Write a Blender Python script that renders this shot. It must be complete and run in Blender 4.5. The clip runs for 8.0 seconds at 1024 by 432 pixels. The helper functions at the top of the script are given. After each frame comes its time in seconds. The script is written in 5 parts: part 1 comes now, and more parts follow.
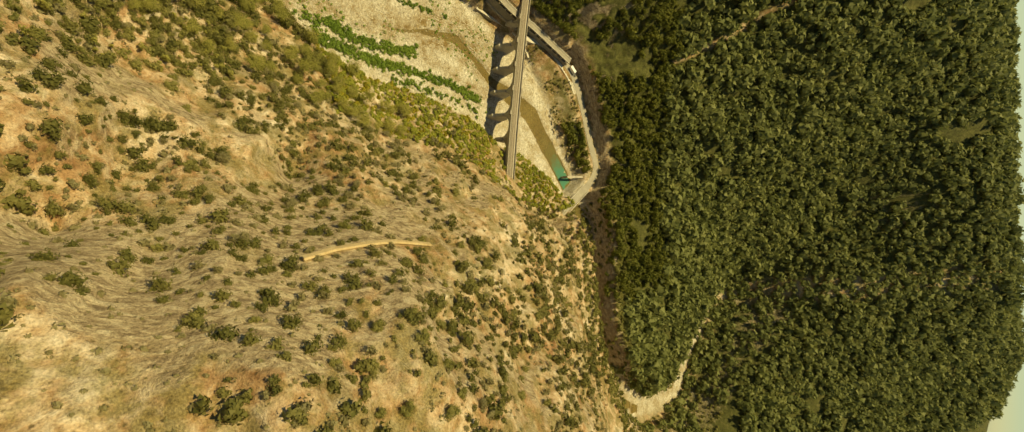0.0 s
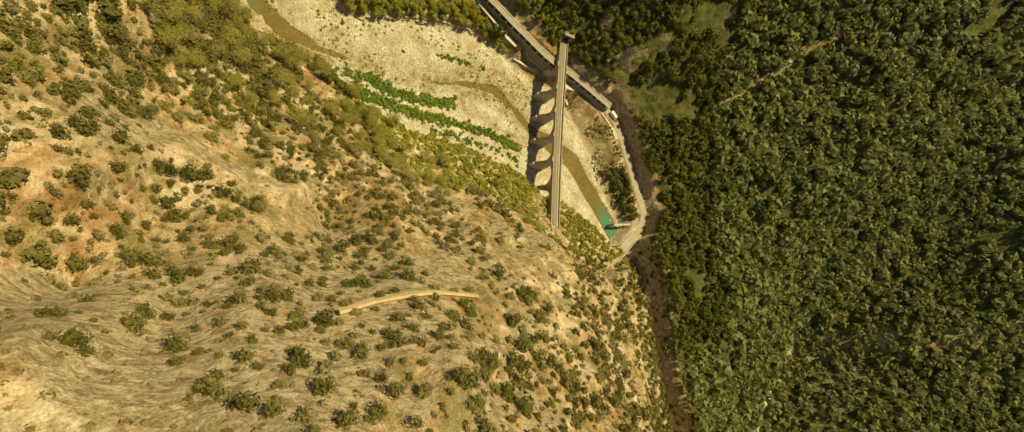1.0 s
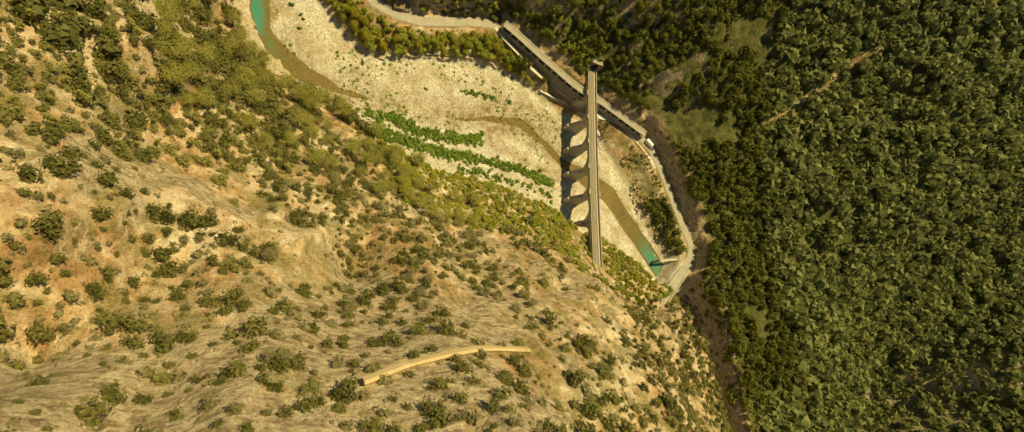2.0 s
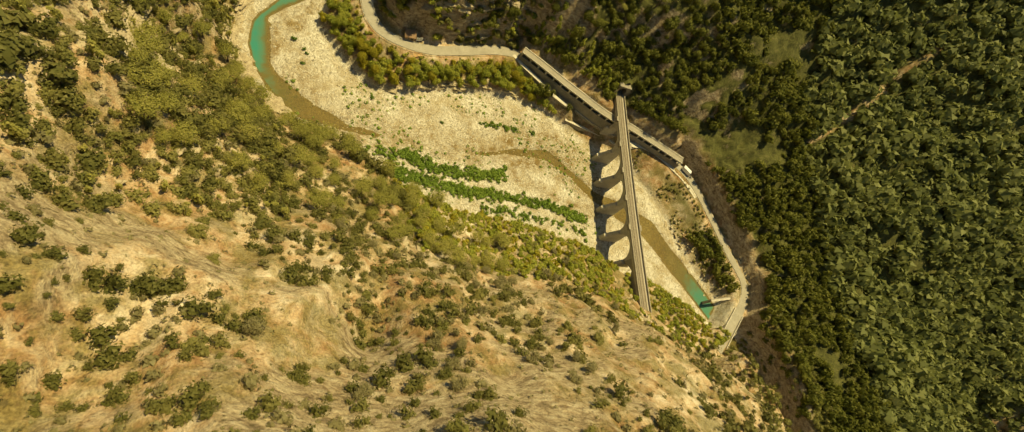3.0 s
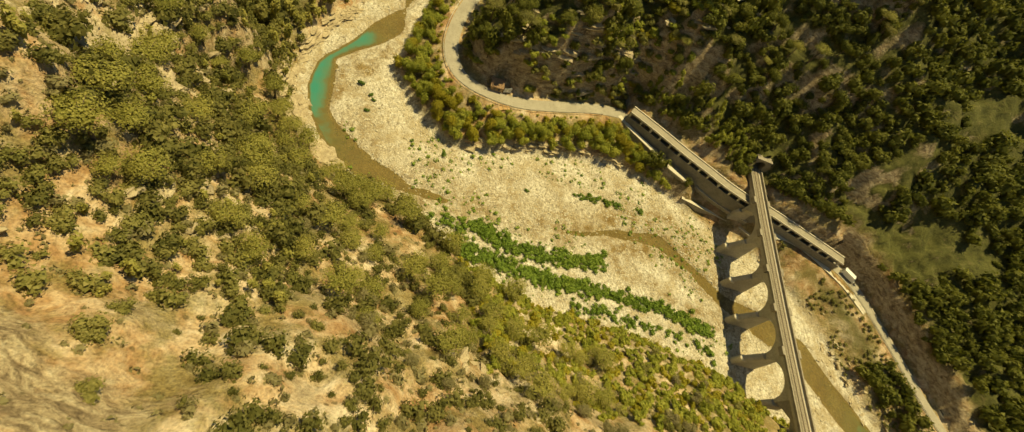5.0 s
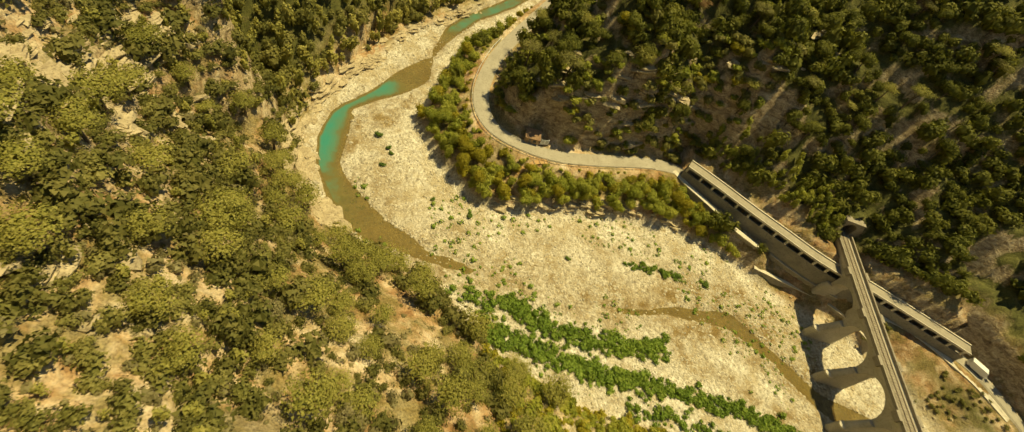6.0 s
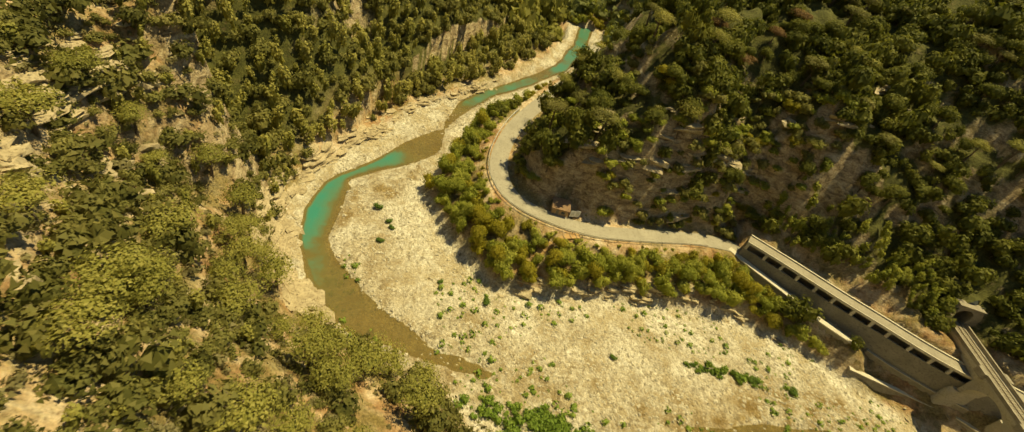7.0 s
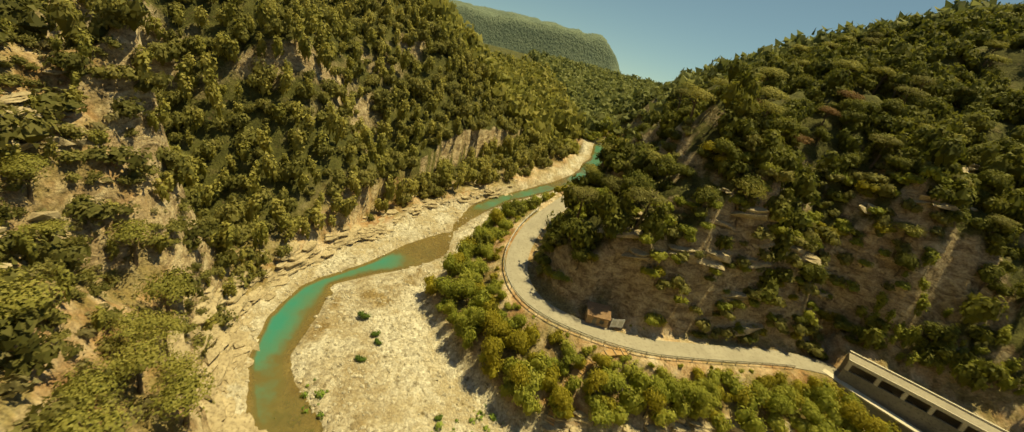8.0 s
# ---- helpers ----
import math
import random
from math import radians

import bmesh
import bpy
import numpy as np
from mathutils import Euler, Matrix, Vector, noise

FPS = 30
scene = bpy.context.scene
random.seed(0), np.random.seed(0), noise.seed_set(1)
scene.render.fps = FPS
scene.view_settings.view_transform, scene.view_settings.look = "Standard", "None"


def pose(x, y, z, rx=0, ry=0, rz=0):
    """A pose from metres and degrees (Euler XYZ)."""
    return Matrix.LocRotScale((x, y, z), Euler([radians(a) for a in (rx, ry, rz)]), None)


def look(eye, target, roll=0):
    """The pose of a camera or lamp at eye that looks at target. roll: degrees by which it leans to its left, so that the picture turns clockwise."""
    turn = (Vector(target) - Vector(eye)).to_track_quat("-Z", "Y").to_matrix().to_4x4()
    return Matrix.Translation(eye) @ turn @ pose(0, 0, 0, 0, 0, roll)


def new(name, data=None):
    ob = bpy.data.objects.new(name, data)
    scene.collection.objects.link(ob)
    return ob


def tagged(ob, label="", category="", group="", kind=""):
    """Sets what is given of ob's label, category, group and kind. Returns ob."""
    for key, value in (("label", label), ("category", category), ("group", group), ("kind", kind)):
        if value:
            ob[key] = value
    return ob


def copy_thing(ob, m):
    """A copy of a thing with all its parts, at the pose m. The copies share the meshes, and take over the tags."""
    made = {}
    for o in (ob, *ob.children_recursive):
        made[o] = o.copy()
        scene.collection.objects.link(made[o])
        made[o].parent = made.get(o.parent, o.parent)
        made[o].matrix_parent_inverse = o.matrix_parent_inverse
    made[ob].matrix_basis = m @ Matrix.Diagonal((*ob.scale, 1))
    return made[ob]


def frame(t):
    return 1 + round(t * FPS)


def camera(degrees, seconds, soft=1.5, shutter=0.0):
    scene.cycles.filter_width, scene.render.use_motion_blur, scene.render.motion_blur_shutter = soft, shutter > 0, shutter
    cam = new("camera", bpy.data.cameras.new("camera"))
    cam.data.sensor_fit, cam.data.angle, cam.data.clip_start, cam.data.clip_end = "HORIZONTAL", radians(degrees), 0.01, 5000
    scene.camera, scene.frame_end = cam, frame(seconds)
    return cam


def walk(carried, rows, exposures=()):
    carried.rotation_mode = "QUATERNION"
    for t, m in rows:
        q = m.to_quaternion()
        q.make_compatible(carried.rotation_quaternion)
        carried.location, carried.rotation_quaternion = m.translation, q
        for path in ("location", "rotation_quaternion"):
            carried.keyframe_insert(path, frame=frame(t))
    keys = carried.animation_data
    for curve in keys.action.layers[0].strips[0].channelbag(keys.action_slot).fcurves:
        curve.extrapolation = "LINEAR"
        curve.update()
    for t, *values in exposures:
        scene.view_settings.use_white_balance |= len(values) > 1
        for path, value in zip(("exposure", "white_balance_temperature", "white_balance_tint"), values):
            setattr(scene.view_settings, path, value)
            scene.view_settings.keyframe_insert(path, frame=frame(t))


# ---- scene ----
cam = camera(95.5, 8.0, 1.15, 0.2)
PATH = [
    (0, (-54.509, -69.144, 224.871), (-53.351, -69.266, 223.245), 89.2),
    (0.5, (-52.958, -71.335, 218.079), (-51.848, -71.295, 216.415), 81.9),
    (1, (-51.246, -72.692, 210.357), (-50.188, -72.549, 208.666), 75.9),
    (1.5, (-49.137, -73.525, 201.256), (-48.121, -73.277, 199.551), 69.0),
    (3, (-41.471, -65.955, 165.131), (-40.509, -65.423, 163.46), 51.9),
    (3.5, (-38.438, -62.354, 153.245), (-37.497, -61.735, 151.593), 46.4),
    (4, (-34.95, -58.435, 142.156), (-34.052, -57.73, 140.514), 42.2),
    (4.5, (-31.397, -54.087, 131.891), (-30.597, -53.273, 130.248), 39.5),
    (6, (-21.592, -33.127, 103.149), (-21.041, -31.982, 101.604), 27.3),
    (6.5, (-19.489, -28.148, 91.537), (-18.984, -26.834, 90.117), 23.3),
    (7, (-17.633, -22.007, 80.717), (-17.188, -20.526, 79.448), 20.1),
    (7.5, (-15.449, -15.946, 69.723), (-15.077, -14.278, 68.685), 16.9),
    (8, (-13.17, -8.019, 61.307), (-12.886, -6.211, 60.502), 15.0),
]
walk(cam, [(t, look(eye, target, roll)) for t, eye, target, roll in PATH],
     [(0.0, 0.0, 12500, -12), (1.5, 0.15, 12500, -12), (4.5, 0.1, 12400, -12), (6.0, 0.18, 12300, -12), (8.0, 0.15, 11500, -12)])

# ---- light ----
SUN_DIR = Vector((0.50, 0.31, 1.45)).normalized()      # towards the sun
sun_elev = math.asin(SUN_DIR.z)
world = bpy.data.worlds.new("sky")
scene.world = world
world.use_nodes = True
wn = world.node_tree
sky = wn.nodes.new("ShaderNodeTexSky")
sky.sky_type = "NISHITA"
sky.sun_disc = False
sky.sun_elevation = sun_elev
sky.sun_rotation = math.atan2(SUN_DIR.x, SUN_DIR.y)
sky.air_density, sky.dust_density, sky.ozone_density = 1.0, 0.25, 7.0
sky.altitude = 1200
wn.nodes["Background"].inputs["Strength"].default_value = 0.09
# clear air: the sky keeps its blue close to the skyline
sky_way, sky_lift = wn.nodes.new("ShaderNodeTexCoord"), wn.nodes.new("ShaderNodeMapping")
sky_lift.inputs["Location"].default_value = (0, 0, 0.14)
wn.links.new(sky_way.outputs["Generated"], sky_lift.inputs["Vector"])
wn.links.new(sky_lift.outputs["Vector"], sky.inputs["Vector"])
wn.links.new(sky.outputs["Color"], wn.nodes["Background"].inputs["Color"])
sun_data = bpy.data.lights.new("sun", "SUN")
sun_data.energy, sun_data.angle, sun_data.color = 4.8, radians(0.55), (1.0, 0.90, 0.74)
sun_ob = new("sun", sun_data)
sun_ob.matrix_world = look(tuple(SUN_DIR * 900), (0, 0, 0))

rng = np.random.default_rng(7)

# ---- small tools ----


def mat_new(name):
    m = bpy.data.materials.new(name)
    m.use_nodes = True
    return m, m.node_tree.nodes, m.node_tree.links, m.node_tree.nodes["Principled BSDF"]


def ramp(nodes, stops):
    r = nodes.new("ShaderNodeValToRGB")
    e = r.color_ramp.elements
    while len(e) < len(stops):
        e.new(0.5)
    for k, (p, c) in enumerate(stops):
        e[k].position, e[k].color = p, (*c, 1)
    return r


def tex_noise(nodes, links, scale, detail=4, rough=0.55, coord=None, warp=0.0):
    n = nodes.new("ShaderNodeTexNoise")
    n.inputs["Scale"].default_value, n.inputs["Detail"].default_value = scale, detail
    n.inputs["Roughness"].default_value, n.inputs["Distortion"].default_value = rough, warp
    if coord is None:
        coord = nodes.new("ShaderNodeNewGeometry").outputs["Position"]
    links.new(coord, n.inputs["Vector"])
    return n


def mix_col(nodes, links, fac, a, b, mode="MIX"):
    m = nodes.new("ShaderNodeMix")
    m.data_type, m.blend_type = "RGBA", mode
    for sock, v in ((m.inputs[0], fac), (m.inputs[6], a), (m.inputs[7], b)):
        if hasattr(v, "is_linked"):
            links.new(v, sock)
        elif isinstance(v, tuple):
            sock.default_value = (*v, 1)
        else:
            sock.default_value = v
    return m.outputs[2]


def math_node(nodes, links, op, a, b=0.5, clamp=False):
    m = nodes.new("ShaderNodeMath")
    m.operation, m.use_clamp = op, clamp
    for sock, v in ((m.inputs[0], a), (m.inputs[1], b)):
        if hasattr(v, "is_linked"):
            links.new(v, sock)
        else:
            sock.default_value = v
    return m.outputs[0]


def attr(nodes, name):
    a = nodes.new("ShaderNodeAttribute")
    a.attribute_name = name
    return a.outputs["Fac"]


def bump(nodes, links, bsdf, height, strength, dist):
    b = nodes.new("ShaderNodeBump")
    b.inputs["Strength"].default_value, b.inputs["Distance"].default_value = strength, dist
    links.new(height, b.inputs["Height"])
    links.new(b.outputs["Normal"], bsdf.inputs["Normal"])


def surface(name, c1, c2, scale, rough=0.85, bump_d=0.02, c3=None, metal=0.0, fine=8.0):
    """A weathered solid: two tones in patches, stains and fine relief."""
    m, n, l, p = mat_new(name)
    big = tex_noise(n, l, scale, 5, 0.6)
    col = ramp(n, [(0.3, c1), (0.7, c2)])
    l.new(big.outputs["Fac"], col.inputs["Fac"])
    out = col.outputs["Color"]
    small = tex_noise(n, l, scale * fine, 4, 0.65)
    if c3:
        r = ramp(n, [(0.5, (0, 0, 0)), (0.68, (1, 1, 1))])
        l.new(small.outputs["Fac"], r.inputs["Fac"])
        out = mix_col(n, l, r.outputs["Color"], out, c3)
    l.new(out, p.inputs["Base Color"])
    p.inputs["Roughness"].default_value, p.inputs["Metallic"].default_value = rough, metal
    if bump_d:
        bump(n, l, p, small.outputs["Fac"], 0.7, bump_d)
    return m


def foliage(name, dark, mid, light, patch=0.035):
    """Leaves: tone by plant, by leaf, with painted top light, and in broad patches; thin leaves let some light
    through.
    """
    m, n, l, p = mat_new(name)
    geo = n.new("ShaderNodeNewGeometry")
    info = n.new("ShaderNodeObjectInfo")
    pn = tex_noise(n, l, patch, 3, 0.6)
    v = math_node(n, l, "MULTIPLY", geo.outputs["Random Per Island"], 0.30)
    v = math_node(n, l, "ADD", v, math_node(n, l, "MULTIPLY", pn.outputs["Fac"], 0.55))
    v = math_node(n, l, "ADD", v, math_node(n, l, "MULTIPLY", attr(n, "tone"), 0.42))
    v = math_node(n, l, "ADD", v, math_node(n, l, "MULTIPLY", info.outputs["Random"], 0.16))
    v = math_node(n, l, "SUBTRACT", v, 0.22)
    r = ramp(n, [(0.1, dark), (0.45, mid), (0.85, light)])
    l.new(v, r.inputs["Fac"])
    l.new(r.outputs["Color"], p.inputs["Base Color"])
    p.inputs["Roughness"].default_value = 0.7
    p.inputs["Specular IOR Level"].default_value = 0.25
    tr = n.new("ShaderNodeBsdfTranslucent")
    l.new(r.outputs["Color"], tr.inputs["Color"])
    mx = n.new("ShaderNodeMixShader")
    mx.inputs[0].default_value = 0.40
    l.new(p.outputs[0], mx.inputs[1])
    l.new(tr.outputs[0], mx.inputs[2])
    l.new(mx.outputs[0], n["Material Output"].inputs["Surface"])
    return m


def part(name, bm, material, parent, label=""):
    """Links a bmesh as one mesh object under a thing or a part."""
    me = bpy.data.meshes.new(name)
    bm.to_mesh(me)
    bm.free()
    me.materials.append(material)
    ob = new(name, me)
    ob.parent = parent
    if label:
        ob["label"] = label
    return ob


def empty(name, m=None):
    e = new(name)
    e.empty_display_size = 0.5
    if m is not None:
        e.matrix_world = m
    return e


def box(bm, x0, x1, y0, y1, z0, z1):
    v = [bm.verts.new((x, y, z)) for z in (z0, z1) for x, y in ((x0, y0), (x1, y0), (x1, y1), (x0, y1))]
    for f in ((3, 2, 1, 0), (4, 5, 6, 7), (0, 1, 5, 4), (1, 2, 6, 5), (2, 3, 7, 6), (3, 0, 4, 7)):
        bm.faces.new([v[i] for i in f])
    return v


def chamfer(bm, w, seg=1):
    bmesh.ops.recalc_face_normals(bm, faces=bm.faces)
    bmesh.ops.bevel(bm, geom=list(bm.edges), offset=w, segments=seg, affect="EDGES", profile=0.5, clamp_overlap=True)


def prism(bm, outline, place, l0, l1):
    """A solid from an outline of (s, z) points, carried across from l0 to l1 by place(s, l, z)."""
    a = [bm.verts.new(place(s, l0, z)) for s, z in outline]
    b = [bm.verts.new(place(s, l1, z)) for s, z in outline]
    n = len(a)
    bm.faces.new(a[::-1])
    bm.faces.new(b)
    for i in range(n):
        bm.faces.new((a[i], a[(i + 1) % n], b[(i + 1) % n], b[i]))


def from_arrays(name, verts, faces, materials, smooth=False, tone=None):
    """A mesh from numpy arrays of corners and triangles (or quads)."""
    me = bpy.data.meshes.new(name)
    k = faces.shape[1]
    me.vertices.add(len(verts))
    me.vertices.foreach_set("co", np.ascontiguousarray(verts, np.float32).ravel())
    me.loops.add(faces.size)
    me.loops.foreach_set("vertex_index", np.ascontiguousarray(faces, np.int32).ravel())
    me.polygons.add(len(faces))
    me.polygons.foreach_set("loop_start", np.arange(0, faces.size, k, dtype=np.int32))
    me.polygons.foreach_set("loop_total", np.full(len(faces), k, np.int32))
    me.polygons.foreach_set("use_smooth", np.full(len(faces), smooth))
    me.update(calc_edges=True)
    me.validate()
    for m in materials:
        me.materials.append(m)
    if tone is not None:
        a = me.attributes.new("tone", "FLOAT", "POINT")
        a.data.foreach_set("value", np.ascontiguousarray(tone, np.float32))
    return me


def lattice_noise(x, y, seed):
    """Smooth value noise on arrays."""
    xi, yi = np.floor(x).astype(np.int64), np.floor(y).astype(np.int64)
    fx, fy = x - xi, y - yi
    fx, fy = fx * fx * (3 - 2 * fx), fy * fy * (3 - 2 * fy)

    def h(a, b):
        q = (a * 374761393 + b * 668265263 + seed * 1442695041) & 0x7FFFFFFF
        q = ((q ^ (q >> 13)) * 1274126177) & 0x7FFFFFFF
        return ((q ^ (q >> 16)) & 0xFFFF) / 65535.0

    top = h(xi, yi) * (1 - fx) + h(xi + 1, yi) * fx
    low = h(xi, yi + 1) * (1 - fx) + h(xi + 1, yi + 1) * fx
    return top * (1 - fy) + low * fy


def fbm(x, y, size, octaves, seed):
    total, amp, norm = 0, 1.0, 0
    for k in range(octaves):
        total = total + amp * (lattice_noise(x / size, y / size, seed + k * 17) * 2 - 1)
        norm, amp, size = norm + amp, amp * 0.52, size / 2.03
    return total / norm


def seg_dist(px, py, line, values=None):
    """Distance of arrays of points from a polyline, and a value carried along it."""
    best, val = np.full(px.shape, 1e9), np.zeros(px.shape)
    for k in range(len(line) - 1):
        (ax, ay), (bx, by) = line[k][:2], line[k + 1][:2]
        dx, dy = bx - ax, by - ay
        t = np.clip(((px - ax) * dx + (py - ay) * dy) / (dx * dx + dy * dy), 0, 1)
        d = np.hypot(px - ax - t * dx, py - ay - t * dy)
        near = d < best
        best = np.where(near, d, best)
        if values is not None:
            val = np.where(near, values[k] * (1 - t) + values[k + 1] * t, val)
    return (best, val) if values is not None else best


def inside(px, py, poly):
    c = np.zeros(px.shape, bool)
    j = len(poly) - 1
    for i in range(len(poly)):
        (xi, yi), (xj, yj) = poly[i], poly[j]
        if yi != yj:
            c ^= ((yi > py) != (yj > py)) & (px < (xj - xi) * (py - yi) / (yj - yi) + xi)
        j = i
    return c


def smooth01(x):
    x = np.clip(x, 0, 1)
    return x * x * (3 - 2 * x)


# ---- plan of the valley ----
# stations of the stony bed, from upstream to downstream: one bank, the other bank, height
BANK_A = [(47.8, 217.2), (41, 191.8), (30.5, 166.7), (14, 144), (0, 129), (-20, 109), (-26.5, 97), (-33, 86), (-41, 70), (-43, 55), (-38, 41),
          (-24.5, 28), (-6, 20), (8, 2), (30, -9), (58, -17), (85, -29), (98, -42), (112, -48), (124, -55), (138, -66), (150, -84), (160.1, -108.1),
          (147.1, -160.7), (160.5, -212.1), (202.6, -254), (255.1, -251), (284.9, -219.2), (324.3, -183.5), (573.2, -187.6)]
BANK_B = [(65.3, 215), (58.2, 190.3), (45.8, 162.9), (27.9, 137), (12, 121), (-1, 108), (-6, 95), (-8.5, 86), (-15, 72), (-6, 56), (4, 44), (18, 44),
          (34, 46), (50, 46), (67, 45), (84, 38), (103, 22), (128, 7), (140, -15), (146, -40), (157, -62), (164, -80), (170.1, -106.1),
          (156.8, -160.5), (176.9, -203.5), (212.8, -236), (242.7, -237.8), (268.8, -215.8), (313, -180.9), (573.6, -183.9)]
BED_Z = [10, 9, 8, 6.5, 5.5, 5, 4.4, 3.8, 3.3, 3.0, 2.6, 2.2, 1.8, 1.4, 1.0, 0.6, 0.2, -0.1, -0.3, -0.6,
         -0.8, -1.2, -2, -3, -4, -5, -6, -8, -10, -14]
BED_MID = [((a[0] + b[0]) / 2, (a[1] + b[1]) / 2) for a, b in zip(BANK_A, BANK_B)]
BED_POLY = BANK_A + BANK_B[::-1]
# the stream within the bed: x, y, half width
STREAM = [(56.4, 216, 4), (48.8, 190, 4), (36, 163, 3.6), (19, 144, 3.2), (4, 130, 3.2), (-3.5, 119, 3.2), (-7.5, 110, 2), (-10.5, 102, 1.8),
          (-14.5, 93.5, 4.4), (-20.5, 85, 4.6), (-28.5, 76.5, 4), (-34.8, 69, 3.4), (-36.2, 60, 4.1), (-35.6, 51, 3.6), (-32.5, 44, 3.8), (-28.5, 38.5, 4.8),
          (-22.3, 33, 4.4), (-8, 26, 2.2), (15, 20, 1), (40, 15.5, 1.2), (62, 16.5, 1.9), (79, 15, 3.4), (91, 4, 2.3), (100, -7, 3.2),
          (113, -15, 5), (128, -26, 6), (136, -42, 5.5), (147, -60, 5.5), (155, -76, 5), (163.4, -98.6, 5), (163.2, -127.2, 4.5), (153, -160.6, 3),
          (168.1, -208.2, 3.5), (207.6, -245.9, 3.5), (247.1, -244.1, 2.5), (271.3, -223.1, 2), (316.7, -182.7, 1.2), (403.4, -183.7, 1.2), (573.4, -185.8, 1.2)]
ROAD = [(51.3, 172.8, 17.5), (43.5, 152.8, 16), (31.5, 133.9, 14.6), (18.9, 114.4, 13.2), (10.6, 100, 12.4), (5.5, 86.1, 11.8), (4.3, 75.3, 11.4),
        (7.5, 66.2, 11.2), (16, 61.2, 11), (28, 59, 10.8), (45, 61, 10.5), (60.2, 63.1, 10.3), (71.8, 61.9, 10.1), (80.4, 55, 9.9),
        (89.9, 46.5, 9.8), (98.4, 39.5, 9.7), (107.2, 32.2, 9.6), (115, 27.3, 9.5), (123.5, 23.2, 9.4), (137.6, 14.2, 9.2), (151.8, 5, 8.8),
        (159, -5, 8.5), (164.5, -25, 8), (168.5, -45, 7.6), (172, -61, 7.4), (166, -71, 7.3), (152, -80, 7.2), (139, -88, 7.2)]
GALLERY = ROAD[12:21]
# concrete ramp from the road down to the shingle, outside the gallery
RAMP = [(68.5, 61.8, 10.2), (72.8, 56.2, 9.9), (79.2, 49.8, 9.3), (85.2, 43, 8.7), (94.2, 36.2, 7.9)]
# bare scree lines on the wooded slopes, and damp runnels of the bed with their widths
SCREE = [[(220, 2), (241, 10), (259, 18), (276, 28), (290, 36)]]
RUNNELS = [([(-14, 27), (15, 22), (40, 18.5), (60, 18)], 9.0, 0.75), ([(60, 18), (74, 19), (86, 16), (98, 4)], 12.0, 1.0), ([(57, 7), (76, -6), (94, -15), (104, -19)], 3.6, 0.85),
           ([(-26, 58), (-22, 46), (-12, 38), (4, 33)], 4.0, 0.5), ([(20, 34), (46, 34), (70, 33)], 4.0, 0.45),
           ([(-31, 57), (-28.5, 66), (-21, 73.5), (-13, 80.5)], 2.6, 1.0), ([(-27, 50), (-24, 43), (-15, 36)], 3.0, 0.6)]
DECK_Z = 17.0


def deck_axis(s):
    return 109 + 0.245 * s + 0.0003 * s * s


# heights of the slopes: spot heights of each hill
SPOTS = []
# hill under the flight line, south of the stream
SPOTS += [(1.3, -68.9, 72.2), (-22.4, -57.6, 60.8), (-12.7, -48.4, 56.5), (-4.4, -33.3, 35.8), (-17.9, -91.6, 127.2), (-40.9, -87.3, 127.2), (-14.8, -82.3, 107.3), (-60.8, -76.5, 110.8),
          (-48.2, -75.2, 107.7), (-75, -68.9, 98.2), (-50.5, -54.5, 79.6), (-74.2, -75.1, 117), (63.5, -82.7, 59.7), (68, -121.1, 76.3), (20.5, -85.1, 85.7), (30.4, -16.4, 6.2),
          (4.6, -104.1, 118), (-44.6, -93.5, 140.7), (33.7, -42.8, 24.9), (62.6, -46.7, 22.8), (46.1, -63.8, 46.4), (12.2, -14.8, 15), (-32.1, -47.9, 69.5), (-11.2, -139.6, 148)]
SPOTS += [(-73, -124.1, 158.4), (56, -157.2, 104.7), (87, -143.6, 71.2), (115, -120.5, 34.9), (121.8, -176.6, 40.9), (53.2, -223.9, 128), (102, -243.4, 68.7), (91.4, -79.4, 31.8),
          (95.8, -62.6, 16.3), (109.8, -76.6, 22.2), (125.1, -84, 15), (105.5, -102.5, 44), (-9.8, -264.8, 157.9), (-161.9, -153.5, 161.7), (168.7, -286, 57.5), (-109.6, -303.1, 148.2)]
# rocky spur on the west bank
SPOTS += [(-62.3, -53.6, 82.8), (-63.6, -19.7, 56.7), (-53.5, -7, 48.1), (-65.8, 4.4, 62.3), (-57.9, 25.2, 33.6), (-64.9, 23.1, 42.6), (-49.9, 36.3, 20.1), (-53.4, 44.8, 18.7),
          (-66.4, 56.1, 37.7), (-52.8, 53.1, 20.6), (-72, -39.5, 87.4), (-78.6, -52.7, 98.2), (-42.8, 13.6, 27.6), (-30, -22.3, 44.6), (-23.2, 3.1, 21), (-31.7, 26.3, 9.1),
          (-62, 66.3, 31.4), (-95.2, 81.4, 45.4), (-80, 74.6, 38.1), (-97.3, 21.8, 78), (-130, -19.9, 119.2), (-144.6, 66.6, 83.9), (-48.8, 61.3, 11.9)]
